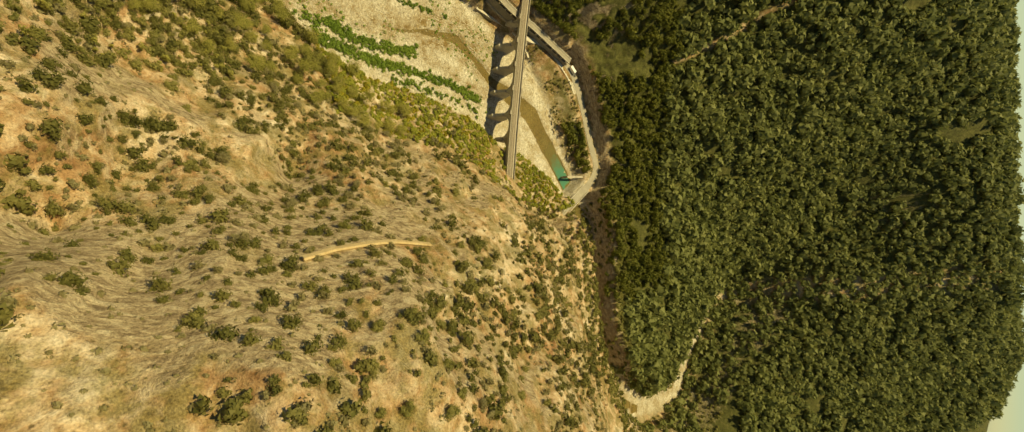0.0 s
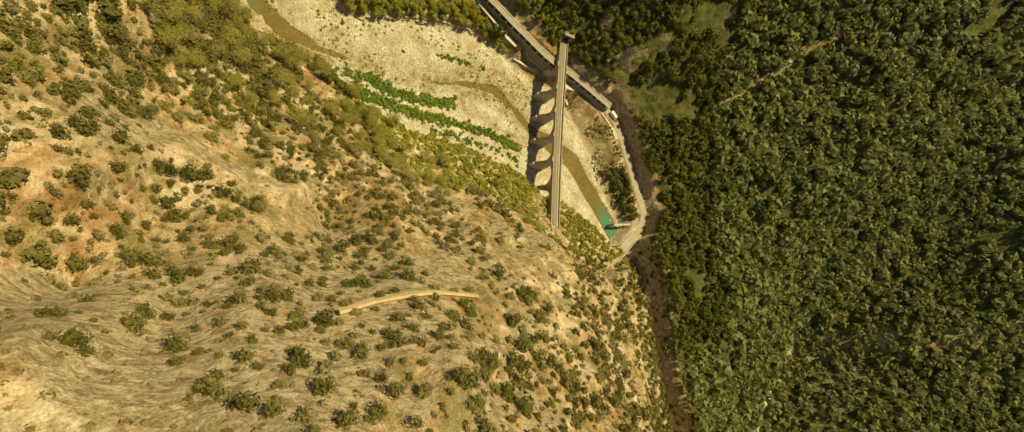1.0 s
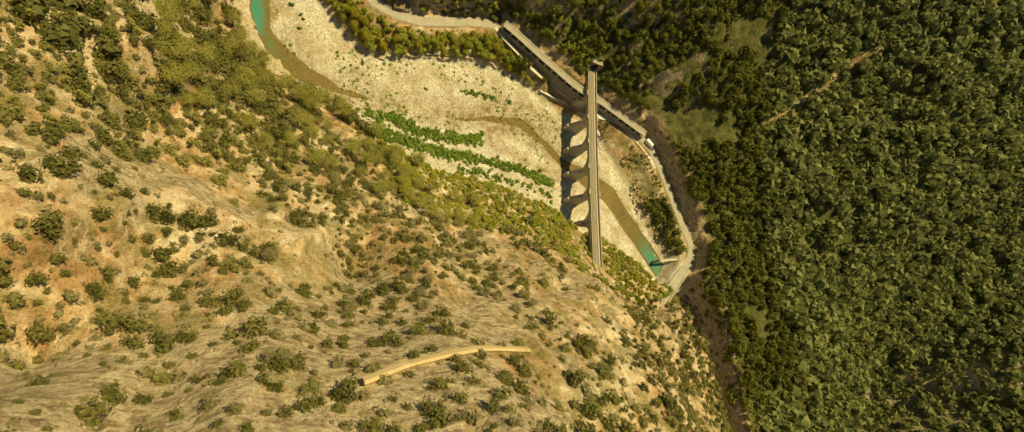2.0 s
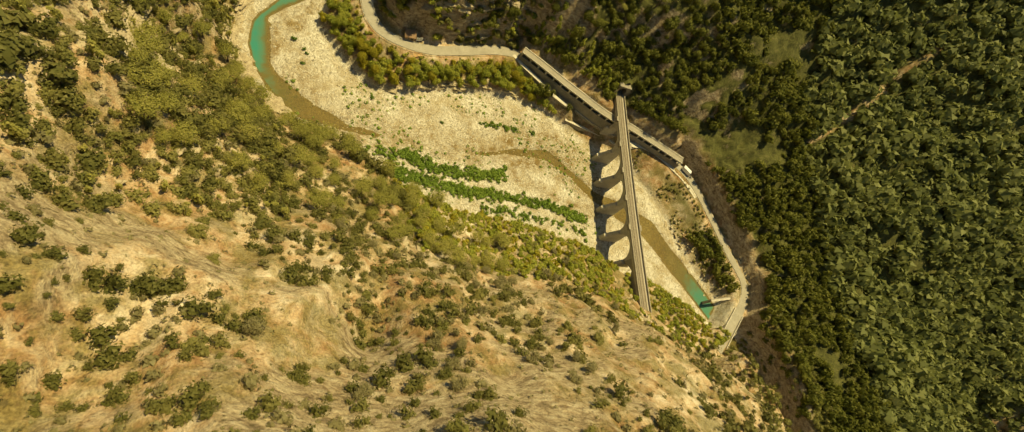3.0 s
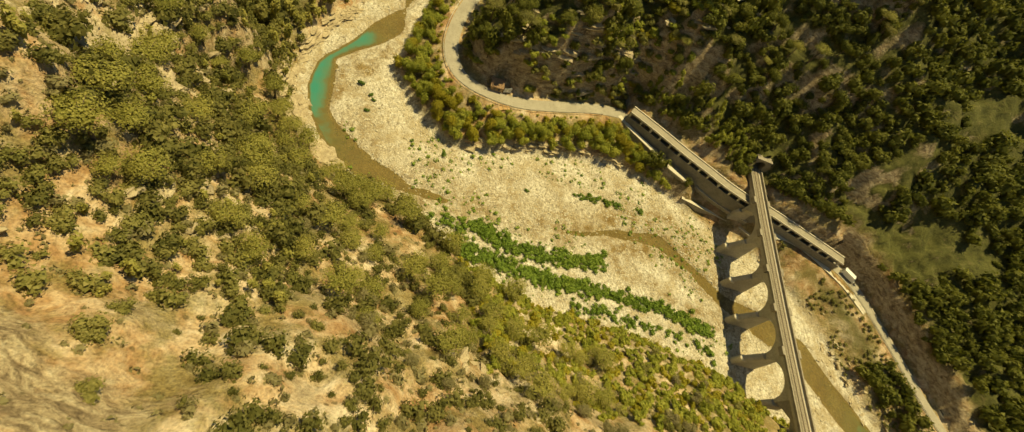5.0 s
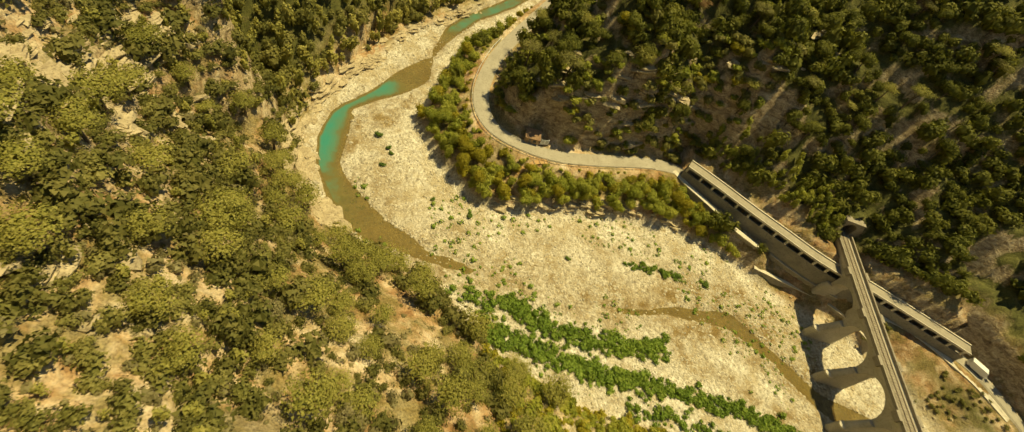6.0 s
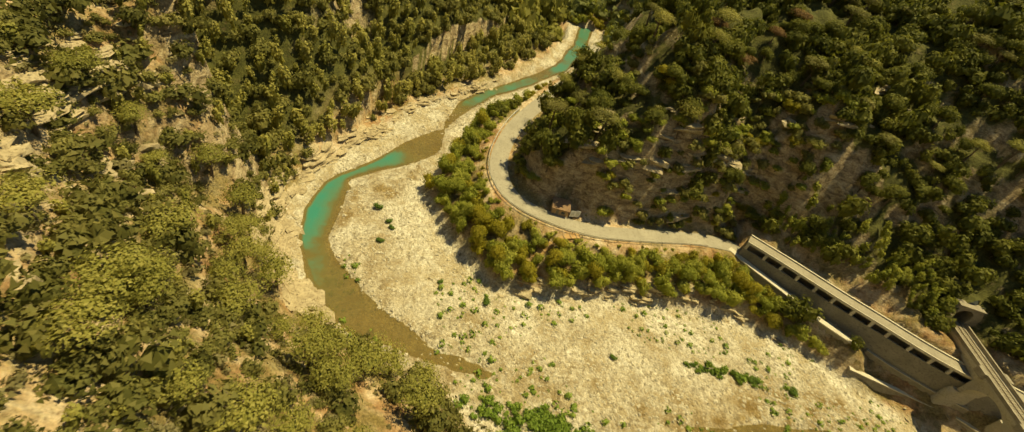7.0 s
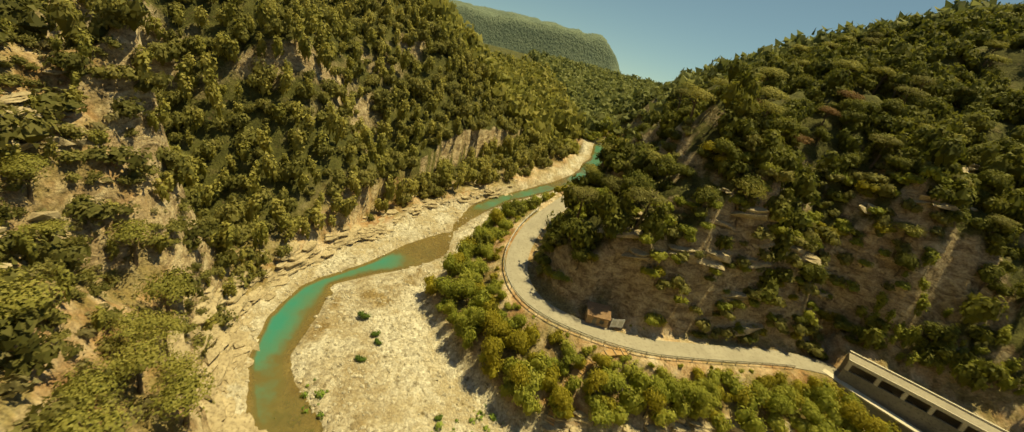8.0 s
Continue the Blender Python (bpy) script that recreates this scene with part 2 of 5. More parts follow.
# wooded mountain on the outside of the upper bend
SPOTS += [(-60.5, 89.9, 17.5), (-80.4, 91.4, 22.8), (-45.4, 95.3, 17.1), (-38, 106.8, 19), (-37, 120.8, 15.2), (-24.3, 134.3, 21.2), (-15.3, 147.3, 25.6), (-55.3, 113.6, 39.7),
          (-54.4, 141.5, 45), (-33.2, 172.4, 48), (-16.8, 163.5, 33.1), (-2, 151.2, 17.3), (4, 158.7, 15.8), (18.5, 161.7, 8.7), (-54.8, 216.2, 69.2), (-100.6, 149, 73.3), (-106.1, 114.4, 81.7),
          (-161.6, 178.6, 167.2), (13.3, 197.9, 17.5), (-17.9, 212.2, 37.9), (30.2, 202, -5.9), (-94.8, 300.6, 76.2), (32.4, 226.4, -7.8), (-254.1, 62.7, 168), (-239.8, -151.2, 176.6)]
# wooded slope above the road
SPOTS += [(83.5, 60.7, 16.1), (93.7, 52.3, 16.7), (104, 43.7, 17.4), (74.6, 69.4, 17.1), (19.5, 73.5, 27.4), (28.6, 73.5, 33.7), (49.5, 76.1, 39.7), (14, 87.4, 17.6), (41, 92.7, 50.8), (78.4, 72.4, 31.5), (63.1, 86.2, 42.6), (22.6, 100.7, 26.5),
          (30.4, 118.1, 29.9), (55.2, 121.9, 50.7), (88, 86.5, 49.4), (108.1, 104.3, 61.4), (116.9, 77.9, 51.4), (111.5, 52.2, 25), (127.6, 52.1, 31), (146, 89.5, 82.3),
          (153.9, 44.3, 44.7), (167.5, 35.4, 47.3), (169, 14.2, 24.8), (201, -5.6, 32.4), (212.5, 23.6, 47.9), (228.2, 6.9, 43.2), (271.7, 23.5, 62.9), (249.7, -50.9, 40.3)]
SPOTS += [(240.5, -205.8, 6.5), (222.9, -220.9, 4.7), (253.9, -195.2, 10.5), (280, -181.2, 12.2), (271.8, -51, 47.8), (259.5, -90.9, 25.4), (220.1, -127.5, 23), (197.5, -60.5, 21.3), (185.5, -99.2, 15.8), (194.9, -156.6, 15.5), (329.3, -41.2, 71.5), (375.2, 32.9, 125.9),
          (452.8, 36.4, 148.3), (474.5, -35.8, 144.2), (483.5, -114.6, 144.4), (511.2, -201, 145.9), (365.7, -146.9, 38.9), (409.9, -119.4, 60), (314.1, -141.6, 16), (232.1, -183.9, 11.9),
          (41.2, 126.1, 23.5), (59.6, 144.1, 41.6), (65.6, 164.1, 45.9), (64, 186.9, 37.9), (67.1, 208.7, 36.2), (81.7, 186.3, 50.9), (103.2, 184.6, 63.3), (141.5, 175.1, 84.9)]
SPOTS += [(57.5, 220.8, 26.7), (77.8, 226.9, 36.7), (170.4, 223.7, 84.6), (237.3, 162.1, 123.6), (301.5, 119.8, 130.2), (286.1, -265.5, 30.7), (395.6, -273.3, 66.4), (282.6, -313, 36.4),
          (588.4, -277.1, 140.3), (491.4, -311.7, 91.2), (217.4, -312.3, 45.7), (380.9, 272.5, 130.7), (181.1, 132.9, 94.9), (590.6, 93.8, 137.3), (663.4, -143.1, 90.1),
          (47.9, 269.2, -3), (85.3, 297.5, 16), (9.5, 318.2, 6.8), (39.8, 373.6, -26.4), (-100.6, 436.1, 66.9), (140.7, 277.6, 52.1)]
# hollows behind the spur and far up the valley
SPOTS += [(55.53, 275, 0.9829), (85.55, 277, 15.9), (130.2, 280.7, 40.08), (194.4, 283.9, 69.8), (86.32, 401.9, -26.06), (129.8, 404.7, -4.452), (194.4, 410.1, 30.57), (287.5, 414.7, 73.61),
          (129, 577.6, -63.5), (191.1, 581.6, -32.63), (283.4, 589.4, 17.39), (416.3, 595.9, 78.89), (14.75, 251.2, 7.509), (35.67, 243.3, -2.693), (29.78, 390.7, -21.46), (61.97, 378.7, -37.15),
          (-66, 70, 22), (-57, 70.5, 13), (-50, 71.5, 8)]

SP = np.array(SPOTS, float)


def rbf_solve():
    d = np.hypot(SP[:, None, 0] - SP[None, :, 0], SP[:, None, 1] - SP[None, :, 1])
    n = len(SP)
    a = np.zeros((n + 1, n + 1))
    a[:n, :n] = -d - np.eye(n) * 3.0
    a[:n, n] = a[n, :n] = 1
    return np.linalg.solve(a, np.r_[SP[:, 2], 0])


RBF = rbf_solve()


def hills(x, y):
    z = np.full(x.shape, RBF[-1])
    for (sx, sy, _), w in zip(SP, RBF[:-1]):
        z = z - w * np.hypot(x - sx, y - sy)
    return z


def bed_distance(x, y):
    """Signed distance to the edge of the stony bed (negative inside) and the bed's height there."""
    d = np.minimum(seg_dist(x, y, BANK_A), seg_dist(x, y, BANK_B))
    _, z = seg_dist(x, y, BED_MID, BED_Z)
    return np.where(inside(x, y, BED_POLY), -d, d), z


def road_side(x, y):
    """Positive on the hill side of the road, negative on the stream's side."""
    best, out = np.full(x.shape, 1e9), np.zeros(x.shape)
    for a, b in zip(ROAD[:-1], ROAD[1:]):
        dx, dy = b[0] - a[0], b[1] - a[1]
        t = np.clip(((x - a[0]) * dx + (y - a[1]) * dy) / (dx * dx + dy * dy), 0, 1)
        d = np.hypot(x - a[0] - t * dx, y - a[1] - t * dy)
        near = d < best
        best = np.where(near, d, best)
        out = np.where(near, dx * (y - a[1]) - dy * (x - a[0]), out)
    return out


def ground_height(x, y):
    """Height of the ground, with how far it is from the bed, the stream and the road."""
    r = np.hypot(x - 60, y)
    z = hills(x, y)
    slope_hint = np.clip((z - 10) / 30, 0, 1)
    gully = 1 - np.abs(fbm(x, y, 30, 4, 3)) * 2
    crag = 1 - np.abs(fbm(x + 5 * fbm(x, y, 12, 2, 8), y, 9, 3, 9)) * 2
    rocky = smooth01((fbm(x, y, 40, 3, 41) + 0.35) * 1.8)
    ridges = (gully - 0.45) * 5.5 * slope_hint + (crag - 0.5) * (0.5 + 1.9 * rocky) * (0.2 + 0.8 * slope_hint) + fbm(x, y, 3.2, 2, 15) * 0.45
    z = z + ridges
    far = -60 - 0.30 * np.maximum(r - 800, 0) + 60 * np.exp(-((x - 900) ** 2 + (y + 520) ** 2) / 160000.0) * 2.2
    z = z + (far - z) * smooth01((r - 640) / 320)
    natural = z
    # road bench
    dr, zr = seg_dist(x, y, ROAD, [p[2] for p in ROAD])
    gal = seg_dist(x, y, GALLERY)
    # bed
    db, zb = bed_distance(x, y)
    zb = zb + fbm(x, y, 9, 4, 5) * 0.35
    ds, hw = seg_dist(x, y, STREAM, [p[2] for p in STREAM])
    carve = 1 - smooth01((ds - hw * 0.45) / (hw * 0.75))
    # the bank between road and bed falls evenly from the road's edge
    side = road_side(x, y)
    by_gallery = (side < 0) & (x > 72) & (x < 150) & (dr < 30)
    behind = (side > 0) & (x > 73) & (x < 150) & (gal < 8)
    on_road = np.where(by_gallery | behind, 1 - smooth01((dr - 1.4) / 1.0), 1 - smooth01((dr - 3.6) / 3.2))
    shelf = np.where(by_gallery, np.interp(x, [72, 74.5, 81, 87.4, 95, 99, 115, 119, 126], [9.9, 9.6, 9.0, 8.3, 7.6, 5.6, 5.4, 5.6, 8.6]), zr)
    edge = np.where(by_gallery, np.interp(x, [72, 78, 95, 99, 118, 126], [5.6, 6.4, 6.4, 3.6, 3.4, 4.5]), 3.4)
    fall = np.where(by_gallery, np.interp(x, [72, 80, 115, 126], [0.8, 1.5, 2.2, 1.0]), 0.75)
    t = np.clip(db, 0, None) / (np.clip(db, 0, None) + np.clip(dr - edge, 0.01, None))
    bank = zb + 0.6 + (shelf - zb - 0.9) * t ** fall + (fbm(x, y, 6, 3, 19) * 1.1 + fbm(x, y, 14, 2, 20) * 0.8) * np.clip(4 * t * (1 - t), 0, 1)
    river_side = (side < 0) & (dr < 40) & (db < 40) & (db > 0)
    z = np.where(river_side, np.minimum(z, bank), z)
    up = smooth01(db / (7.0 + 0.22 * np.clip(y - 145, 0, 220) + 0.25 * np.clip(x - 180, 0, 150)))
    z = np.where(db < 0, zb, np.where(river_side, z, zb + (np.maximum(z, zb + 0.6) - zb) * up))
    cliff = (side > 0) & (dr < 34)
    # the rock above the road leans back
    z = np.where((side > 0) & (y > 40) & (dr < 30), np.minimum(z, zr + 0.5 + (2.9 + 0.7 * fbm(x, y, 13, 2, 26)) * np.maximum(dr - 3.8, 0)), z)
    z = z + np.where(cliff, ((1 - np.abs(fbm(x, y, 8, 3, 23)) * 2) - 0.5) * 4.5 + fbm(x, y, 3, 2, 24) * 1.2, 0) * smooth01((dr - 4.5) / 6) * smooth01((34 - dr) / 14)
    z = z + (zr - 0.12 - z) * on_road
    z = z - carve * np.minimum(1.2, 0.24 * hw) * (1 - on_road)
    z = z + (natural - z) * smooth01((x - 324) / 75) * (y < -100)
    z = np.where(behind & (dr > 1.55), np.maximum(z, zr + 3.1 + 0.5 * (dr - 1.6) + 0.5 * fbm(x, y, 4, 2, 29)), z)
    z = z + (natural - z) * smooth01((r - 600) / 150)
    # level ground round the roadside hut
    pad = 1 - smooth01((np.hypot(x - 20.5, (y - 64.4) * 1.3) - 4.2) / 2.2)
    z = z + (np.minimum(z, 10.85) - z) * pad
    # the cutting of the railway in front of its tunnel, and the hillside over it
    lat = np.abs(x - deck_axis(y))
    z = np.where((y > 24) & (y < 39.6), np.minimum(z, DECK_Z - 1.6 + 1.5 * np.maximum(lat - 3.4, 0)), z)
    z = np.where((y > 40.4) & (y < 60), np.maximum(z, 21.6 - 1.1 * np.maximum(lat - 4.0, 0)), z)
    bar = seg_dist(x, y, [(-31, 71.5), (-24, 77.5), (-15, 83)])
    z = z + 0.9 * np.exp(-(bar / 1.7) ** 2)
    return z, db, ds - hw, dr


def ground_at(px, py):
    """Heights at scattered points."""
    px, py = np.atleast_1d(np.asarray(px, float)), np.atleast_1d(np.asarray(py, float))
    return ground_height(px, py)[0]

# ---- materials ----


def ground_material():
    m, n, l, p = mat_new("valley_ground")
    geo = n.new("ShaderNodeNewGeometry")
    sep = n.new("ShaderNodeSeparateXYZ")
    l.new(geo.outputs["Normal"], sep.inputs[0])
    big = tex_noise(n, l, 0.045, 5, 0.6)
    mid = tex_noise(n, l, 0.35, 6, 0.62, warp=0.4)
    fine = tex_noise(n, l, 2.6, 5, 0.7)
    # bare soil and scree, from pale cream to ochre
    soil = ramp(n, [(0.34, (0.22, 0.108, 0.050)), (0.44, (0.40, 0.245, 0.132)), (0.52, (0.55, 0.405, 0.262)), (0.63, (0.70, 0.595, 0.455))])
    l.new(math_node(n, l, "ADD", math_node(n, l, "MULTIPLY", big.outputs["Fac"], 0.5), math_node(n, l, "MULTIPLY", mid.outputs["Fac"], 0.5)), soil.inputs["Fac"])
    # dry grass and low herbs in patches
    herb_n = tex_noise(n, l, 0.12, 6, 0.68)
    herb_f = ramp(n, [(0.44, (0, 0, 0)), (0.56, (1, 1, 1))])
    l.new(herb_n.outputs["Fac"], herb_f.inputs["Fac"])
    herb = ramp(n, [(0.3, (0.10, 0.095, 0.03)), (0.7, (0.24, 0.20, 0.075))])
    l.new(fine.outputs["Fac"], herb.inputs["Fac"])
    col = mix_col(n, l, math_node(n, l, "MULTIPLY", herb_f.outputs["Color"], 0.7), soil.outputs["Color"], herb.outputs["Color"])
    # forest floor
    floor_c = ramp(n, [(0.3, (0.050, 0.052, 0.018)), (0.55, (0.105, 0.105, 0.034)), (0.8, (0.19, 0.155, 0.075))])
    l.new(mid.outputs["Fac"], floor_c.inputs["Fac"])
    col = mix_col(n, l, attr(n, "wooded"), col, floor_c.outputs["Color"])
    # layered rock on the steep faces
    mapn = n.new("ShaderNodeMapping")
    mapn.inputs["Rotation"].default_value = (0.12, -0.16, 0.0)
    mapn.inputs["Scale"].default_value = (0.34, 0.34, 0.75)
    l.new(geo.outputs["Position"], mapn.inputs["Vector"])
    strata = tex_noise(n, l, 1.0, 6, 0.7, mapn.outputs["Vector"], 0.8)
    rock = ramp(n, [(0.30, (0.14, 0.098, 0.062)), (0.46, (0.35, 0.262, 0.165)), (0.56, (0.52, 0.415, 0.275)), (0.72, (0.63, 0.535, 0.385))])
    l.new(strata.outputs["Fac"], rock.inputs["Fac"])
    steep = math_node(n, l, "ADD", math_node(n, l, "MULTIPLY", sep.outputs["Z"], -1.0), 1.02)
    steep = math_node(n, l, "ADD", steep, math_node(n, l, "MULTIPLY", mid.outputs["Fac"], 0.25))
    steep_r = ramp(n, [(0.52, (0, 0, 0)), (0.66, (1, 1, 1))])
    l.new(steep, steep_r.inputs["Fac"])
    col = mix_col(n, l, steep_r.outputs["Color"], col, rock.outputs["Color"])
    # shingle of the bed
    cells = n.new("ShaderNodeTexVoronoi")
    cells.inputs["Scale"].default_value = 1.5
    l.new(geo.outputs["Position"], cells.inputs["Vector"])
    peb = ramp(n, [(0.0, (0.30, 0.265, 0.205)), (0.35, (0.52, 0.47, 0.38)), (0.7, (0.64, 0.59, 0.49)), (1.0, (0.76, 0.71, 0.61))])
    l.new(cells.outputs["Color"], peb.inputs["Fac"])
    silt = tex_noise(n, l, 0.14, 6, 0.68)
    silt_r = ramp(n, [(0.46, (0, 0, 0)), (0.60, (1, 1, 1))])
    l.new(silt.outputs["Fac"], silt_r.inputs["Fac"])
    peb_c = mix_col(n, l, math_node(n, l, "MULTIPLY", silt_r.outputs["Color"], 0.7), peb.outputs["Color"], (0.38, 0.295, 0.17))
    mott = ramp(n, [(0.36, (0.35, 0.35, 0.35)), (0.56, (1, 1, 1))])
    l.new(mid.outputs["Fac"], mott.inputs["Fac"])
    wet_c = mix_col(n, l, 1.0, peb_c, (0.50, 0.40, 0.245), "MULTIPLY")
    wet = mix_col(n, l, math_node(n, l, "MULTIPLY", attr(n, "damp"), mott.outputs["Color"]), peb_c, wet_c)
    col = mix_col(n, l, attr(n, "stony"), col, wet)
    # small dark litter, stones and pits over everything
    spots = n.new("ShaderNodeTexVoronoi")
    spots.inputs["Scale"].default_value = 0.75
    l.new(geo.outputs["Position"], spots.inputs["Vector"])
    litter = ramp(n, [(0.10, (1, 1, 1)), (0.26, (0, 0, 0))])
    l.new(math_node(n, l, "ADD", spots.outputs["Distance"], math_node(n, l, "MULTIPLY", math_node(n, l, "SUBTRACT", mid.outputs["Fac"], 0.42), 1.6)), litter.inputs["Fac"])
    col = mix_col(n, l, math_node(n, l, "MULTIPLY", litter.outputs["Color"], 0.75), col, (0.13, 0.10, 0.05))
    grain = ramp(n, [(0.30, (0.50, 0.47, 0.43)), (0.50, (0.92, 0.92, 0.92)), (0.68, (1.22, 1.20, 1.16))])
    l.new(fine.outputs["Fac"], grain.inputs["Fac"])
    col = mix_col(n, l, 1.0, col, grain.outputs["Color"], "MULTIPLY")
    l.new(col, p.inputs["Base Color"])
    p.inputs["Roughness"].default_value = 0.92
    p.inputs["Specular IOR Level"].default_value = 0.2
    h = math_node(n, l, "ADD", math_node(n, l, "MULTIPLY", mid.outputs["Fac"], 1.6), math_node(n, l, "MULTIPLY", fine.outputs["Fac"], 0.35))
    h = math_node(n, l, "ADD", h, math_node(n, l, "MULTIPLY", math_node(n, l, "MULTIPLY", strata.outputs["Fac"], steep_r.outputs["Color"]), 1.1))
    h = math_node(n, l, "ADD", h, math_node(n, l, "MULTIPLY", math_node(n, l, "MULTIPLY", cells.outputs["Distance"], attr(n, "stony")), -0.35))
    bump(n, l, p, h, 0.8, 0.55)
    return m


def water_material():
    m, n, l, p = mat_new("stream_water")
    pat = tex_noise(n, l, 0.22, 6, 0.68)
    d = math_node(n, l, "ADD", attr(n, "deep"), math_node(n, l, "MULTIPLY", math_node(n, l, "SUBTRACT", pat.outputs["Fac"], 0.5), 0.5))
    r = ramp(n, [(0.08, (0.21, 0.165, 0.075)), (0.30, (0.17, 0.15, 0.06)), (0.48, (0.09, 0.21, 0.13)), (0.74, (0.040, 0.22, 0.165))])
    l.new(d, r.inputs["Fac"])
    l.new(r.outputs["Color"], p.inputs["Base Color"])
    p.inputs["Roughness"].default_value = 0.12
    p.inputs["IOR"].default_value = 1.33
    rip = tex_noise(n, l, 1.6, 5, 0.65, warp=0.6)
    bump(n, l, p, rip.outputs["Fac"], 0.35, 0.12)
    # shallow water is clear enough to show the bed
    tr = n.new("ShaderNodeBsdfTransparent")
    tr.inputs["Color"].default_value = (0.80, 0.70, 0.45, 1)
    clear = ramp(n, [(0.05, (0.55, 0.55, 0.55)), (0.45, (0.12, 0.12, 0.12)), (0.7, (0.02, 0.02, 0.02))])
    l.new(d, clear.inputs["Fac"])
    mx = n.new("ShaderNodeMixShader")
    l.new(clear.outputs["Color"], mx.inputs[0])
    l.new(p.outputs[0], mx.inputs[1])
    l.new(tr.outputs[0], mx.inputs[2])
    l.new(mx.outputs[0], n["Material Output"].inputs["Surface"])
    return m


M_GROUND = ground_material()
M_WATER = water_material()
M_CONC = surface("weathered_concrete", (0.40, 0.36, 0.29), (0.55, 0.50, 0.41), 0.35, 0.9, 0.03, (0.29, 0.255, 0.20))
# Paler concrete: sunlight on kerb, ramp and copings is put into its colour.
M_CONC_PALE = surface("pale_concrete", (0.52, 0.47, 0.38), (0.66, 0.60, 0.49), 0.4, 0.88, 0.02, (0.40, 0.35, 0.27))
M_MASON = surface("grey_masonry", (0.25, 0.215, 0.165), (0.39, 0.34, 0.265), 0.8, 0.92, 0.06, (0.16, 0.135, 0.10))
M_ROOF = surface("dusty_roof_concrete", (0.27, 0.235, 0.185), (0.38, 0.335, 0.265), 0.35, 0.92, 0.03, (0.20, 0.175, 0.135))
# Dark-flecked concrete; the front wall's shade is put into its base grey.
M_GREY_WALL = surface("stained_shade_grey_concrete", (0.20, 0.18, 0.145), (0.31, 0.28, 0.23), 0.3, 0.92, 0.03, (0.14, 0.125, 0.10))
# Concrete darkened so that its colour carries the shade of covered places.
M_DARK = surface("shade_painted_concrete", (0.17, 0.15, 0.12), (0.26, 0.23, 0.185), 0.5, 0.95, 0.02)
M_ROAD = surface("bleached_asphalt", (0.30, 0.268, 0.212), (0.40, 0.36, 0.29), 0.25, 0.9, 0.01, (0.24, 0.21, 0.165))
M_BALLAST = surface("dusty_ballast", (0.25, 0.205, 0.15), (0.40, 0.345, 0.26), 1.6, 0.95, 0.08, (0.16, 0.13, 0.10))
M_STEEL = surface("worn_rail_steel", (0.16, 0.11, 0.075), (0.30, 0.24, 0.19), 2.0, 0.45, 0.0, None, 0.8)
M_SLEEPER = surface("grey_sleeper", (0.20, 0.165, 0.12), (0.34, 0.29, 0.225), 1.2, 0.9, 0.02)
M_STONE = surface("pale_limestone", (0.46, 0.40, 0.30), (0.66, 0.59, 0.46), 0.5, 0.92, 0.08, (0.30, 0.25, 0.175))
M_LEDGE = surface("layered_tan_rock", (0.33, 0.26, 0.165), (0.55, 0.455, 0.31), 0.45, 0.93, 0.14, (0.19, 0.145, 0.09), 0.0, 5.0)
M_WHITE = surface("white_van_paint", (0.74, 0.74, 0.72), (0.82, 0.82, 0.80), 0.8, 0.35, 0.0)
M_SILVER = surface("silver_car_paint", (0.46, 0.46, 0.45), (0.55, 0.55, 0.54), 0.8, 0.3, 0.0, None, 0.5)
M_GLASS = surface("dark_car_glass", (0.015, 0.017, 0.02), (0.03, 0.033, 0.036), 1.0, 0.06, 0.0)
M_TYRE = surface("black_rubber", (0.02, 0.02, 0.02), (0.04, 0.04, 0.04), 3.0, 0.85, 0.0)
M_WALL_PLASTER = surface("ochre_plaster", (0.42, 0.27, 0.15), (0.56, 0.40, 0.24), 0.9, 0.9, 0.03, (0.32, 0.19, 0.10))
M_PLANK = surface("sun_bleached_planks", (0.27, 0.19, 0.115), (0.44, 0.33, 0.215), 1.5, 0.85, 0.03)
M_GALV = surface("galvanised_rail", (0.42, 0.41, 0.38), (0.58, 0.56, 0.52), 2.0, 0.5, 0.0, None, 0.6)
M_BARK = surface("grey_brown_bark", (0.085, 0.06, 0.04), (0.19, 0.145, 0.10), 2.5, 0.95, 0.05)
M_BARE = surface("bleached_dead_wood", (0.20, 0.15, 0.10), (0.36, 0.29, 0.21), 2.0, 0.9, 0.03)
M_TRACK = surface("pale_ochre_earth", (0.50, 0.36, 0.19), (0.62, 0.48, 0.29), 0.5, 0.95, 0.05, (0.40, 0.27, 0.13))
M_EARTH = surface("bare_orange_earth", (0.36, 0.20, 0.085), (0.52, 0.33, 0.16), 0.6, 0.95, 0.05)

F_OAK = foliage("oak_leaves", (0.042, 0.050, 0.011), (0.118, 0.130, 0.025), (0.240, 0.232, 0.054))
# Lighter than the oak leaves: hazy light over the far woods, put into colour.
F_FAR = foliage("haze_paled_wood_leaves", (0.085, 0.100, 0.035), (0.185, 0.205, 0.072), (0.310, 0.315, 0.125))
F_PINE = foliage("pine_needles", (0.120, 0.122, 0.032), (0.295, 0.285, 0.078), (0.460, 0.405, 0.135))
F_MAQUIS = foliage("dark_maquis_leaves", (0.055, 0.058, 0.018), (0.140, 0.138, 0.042), (0.265, 0.235, 0.085))
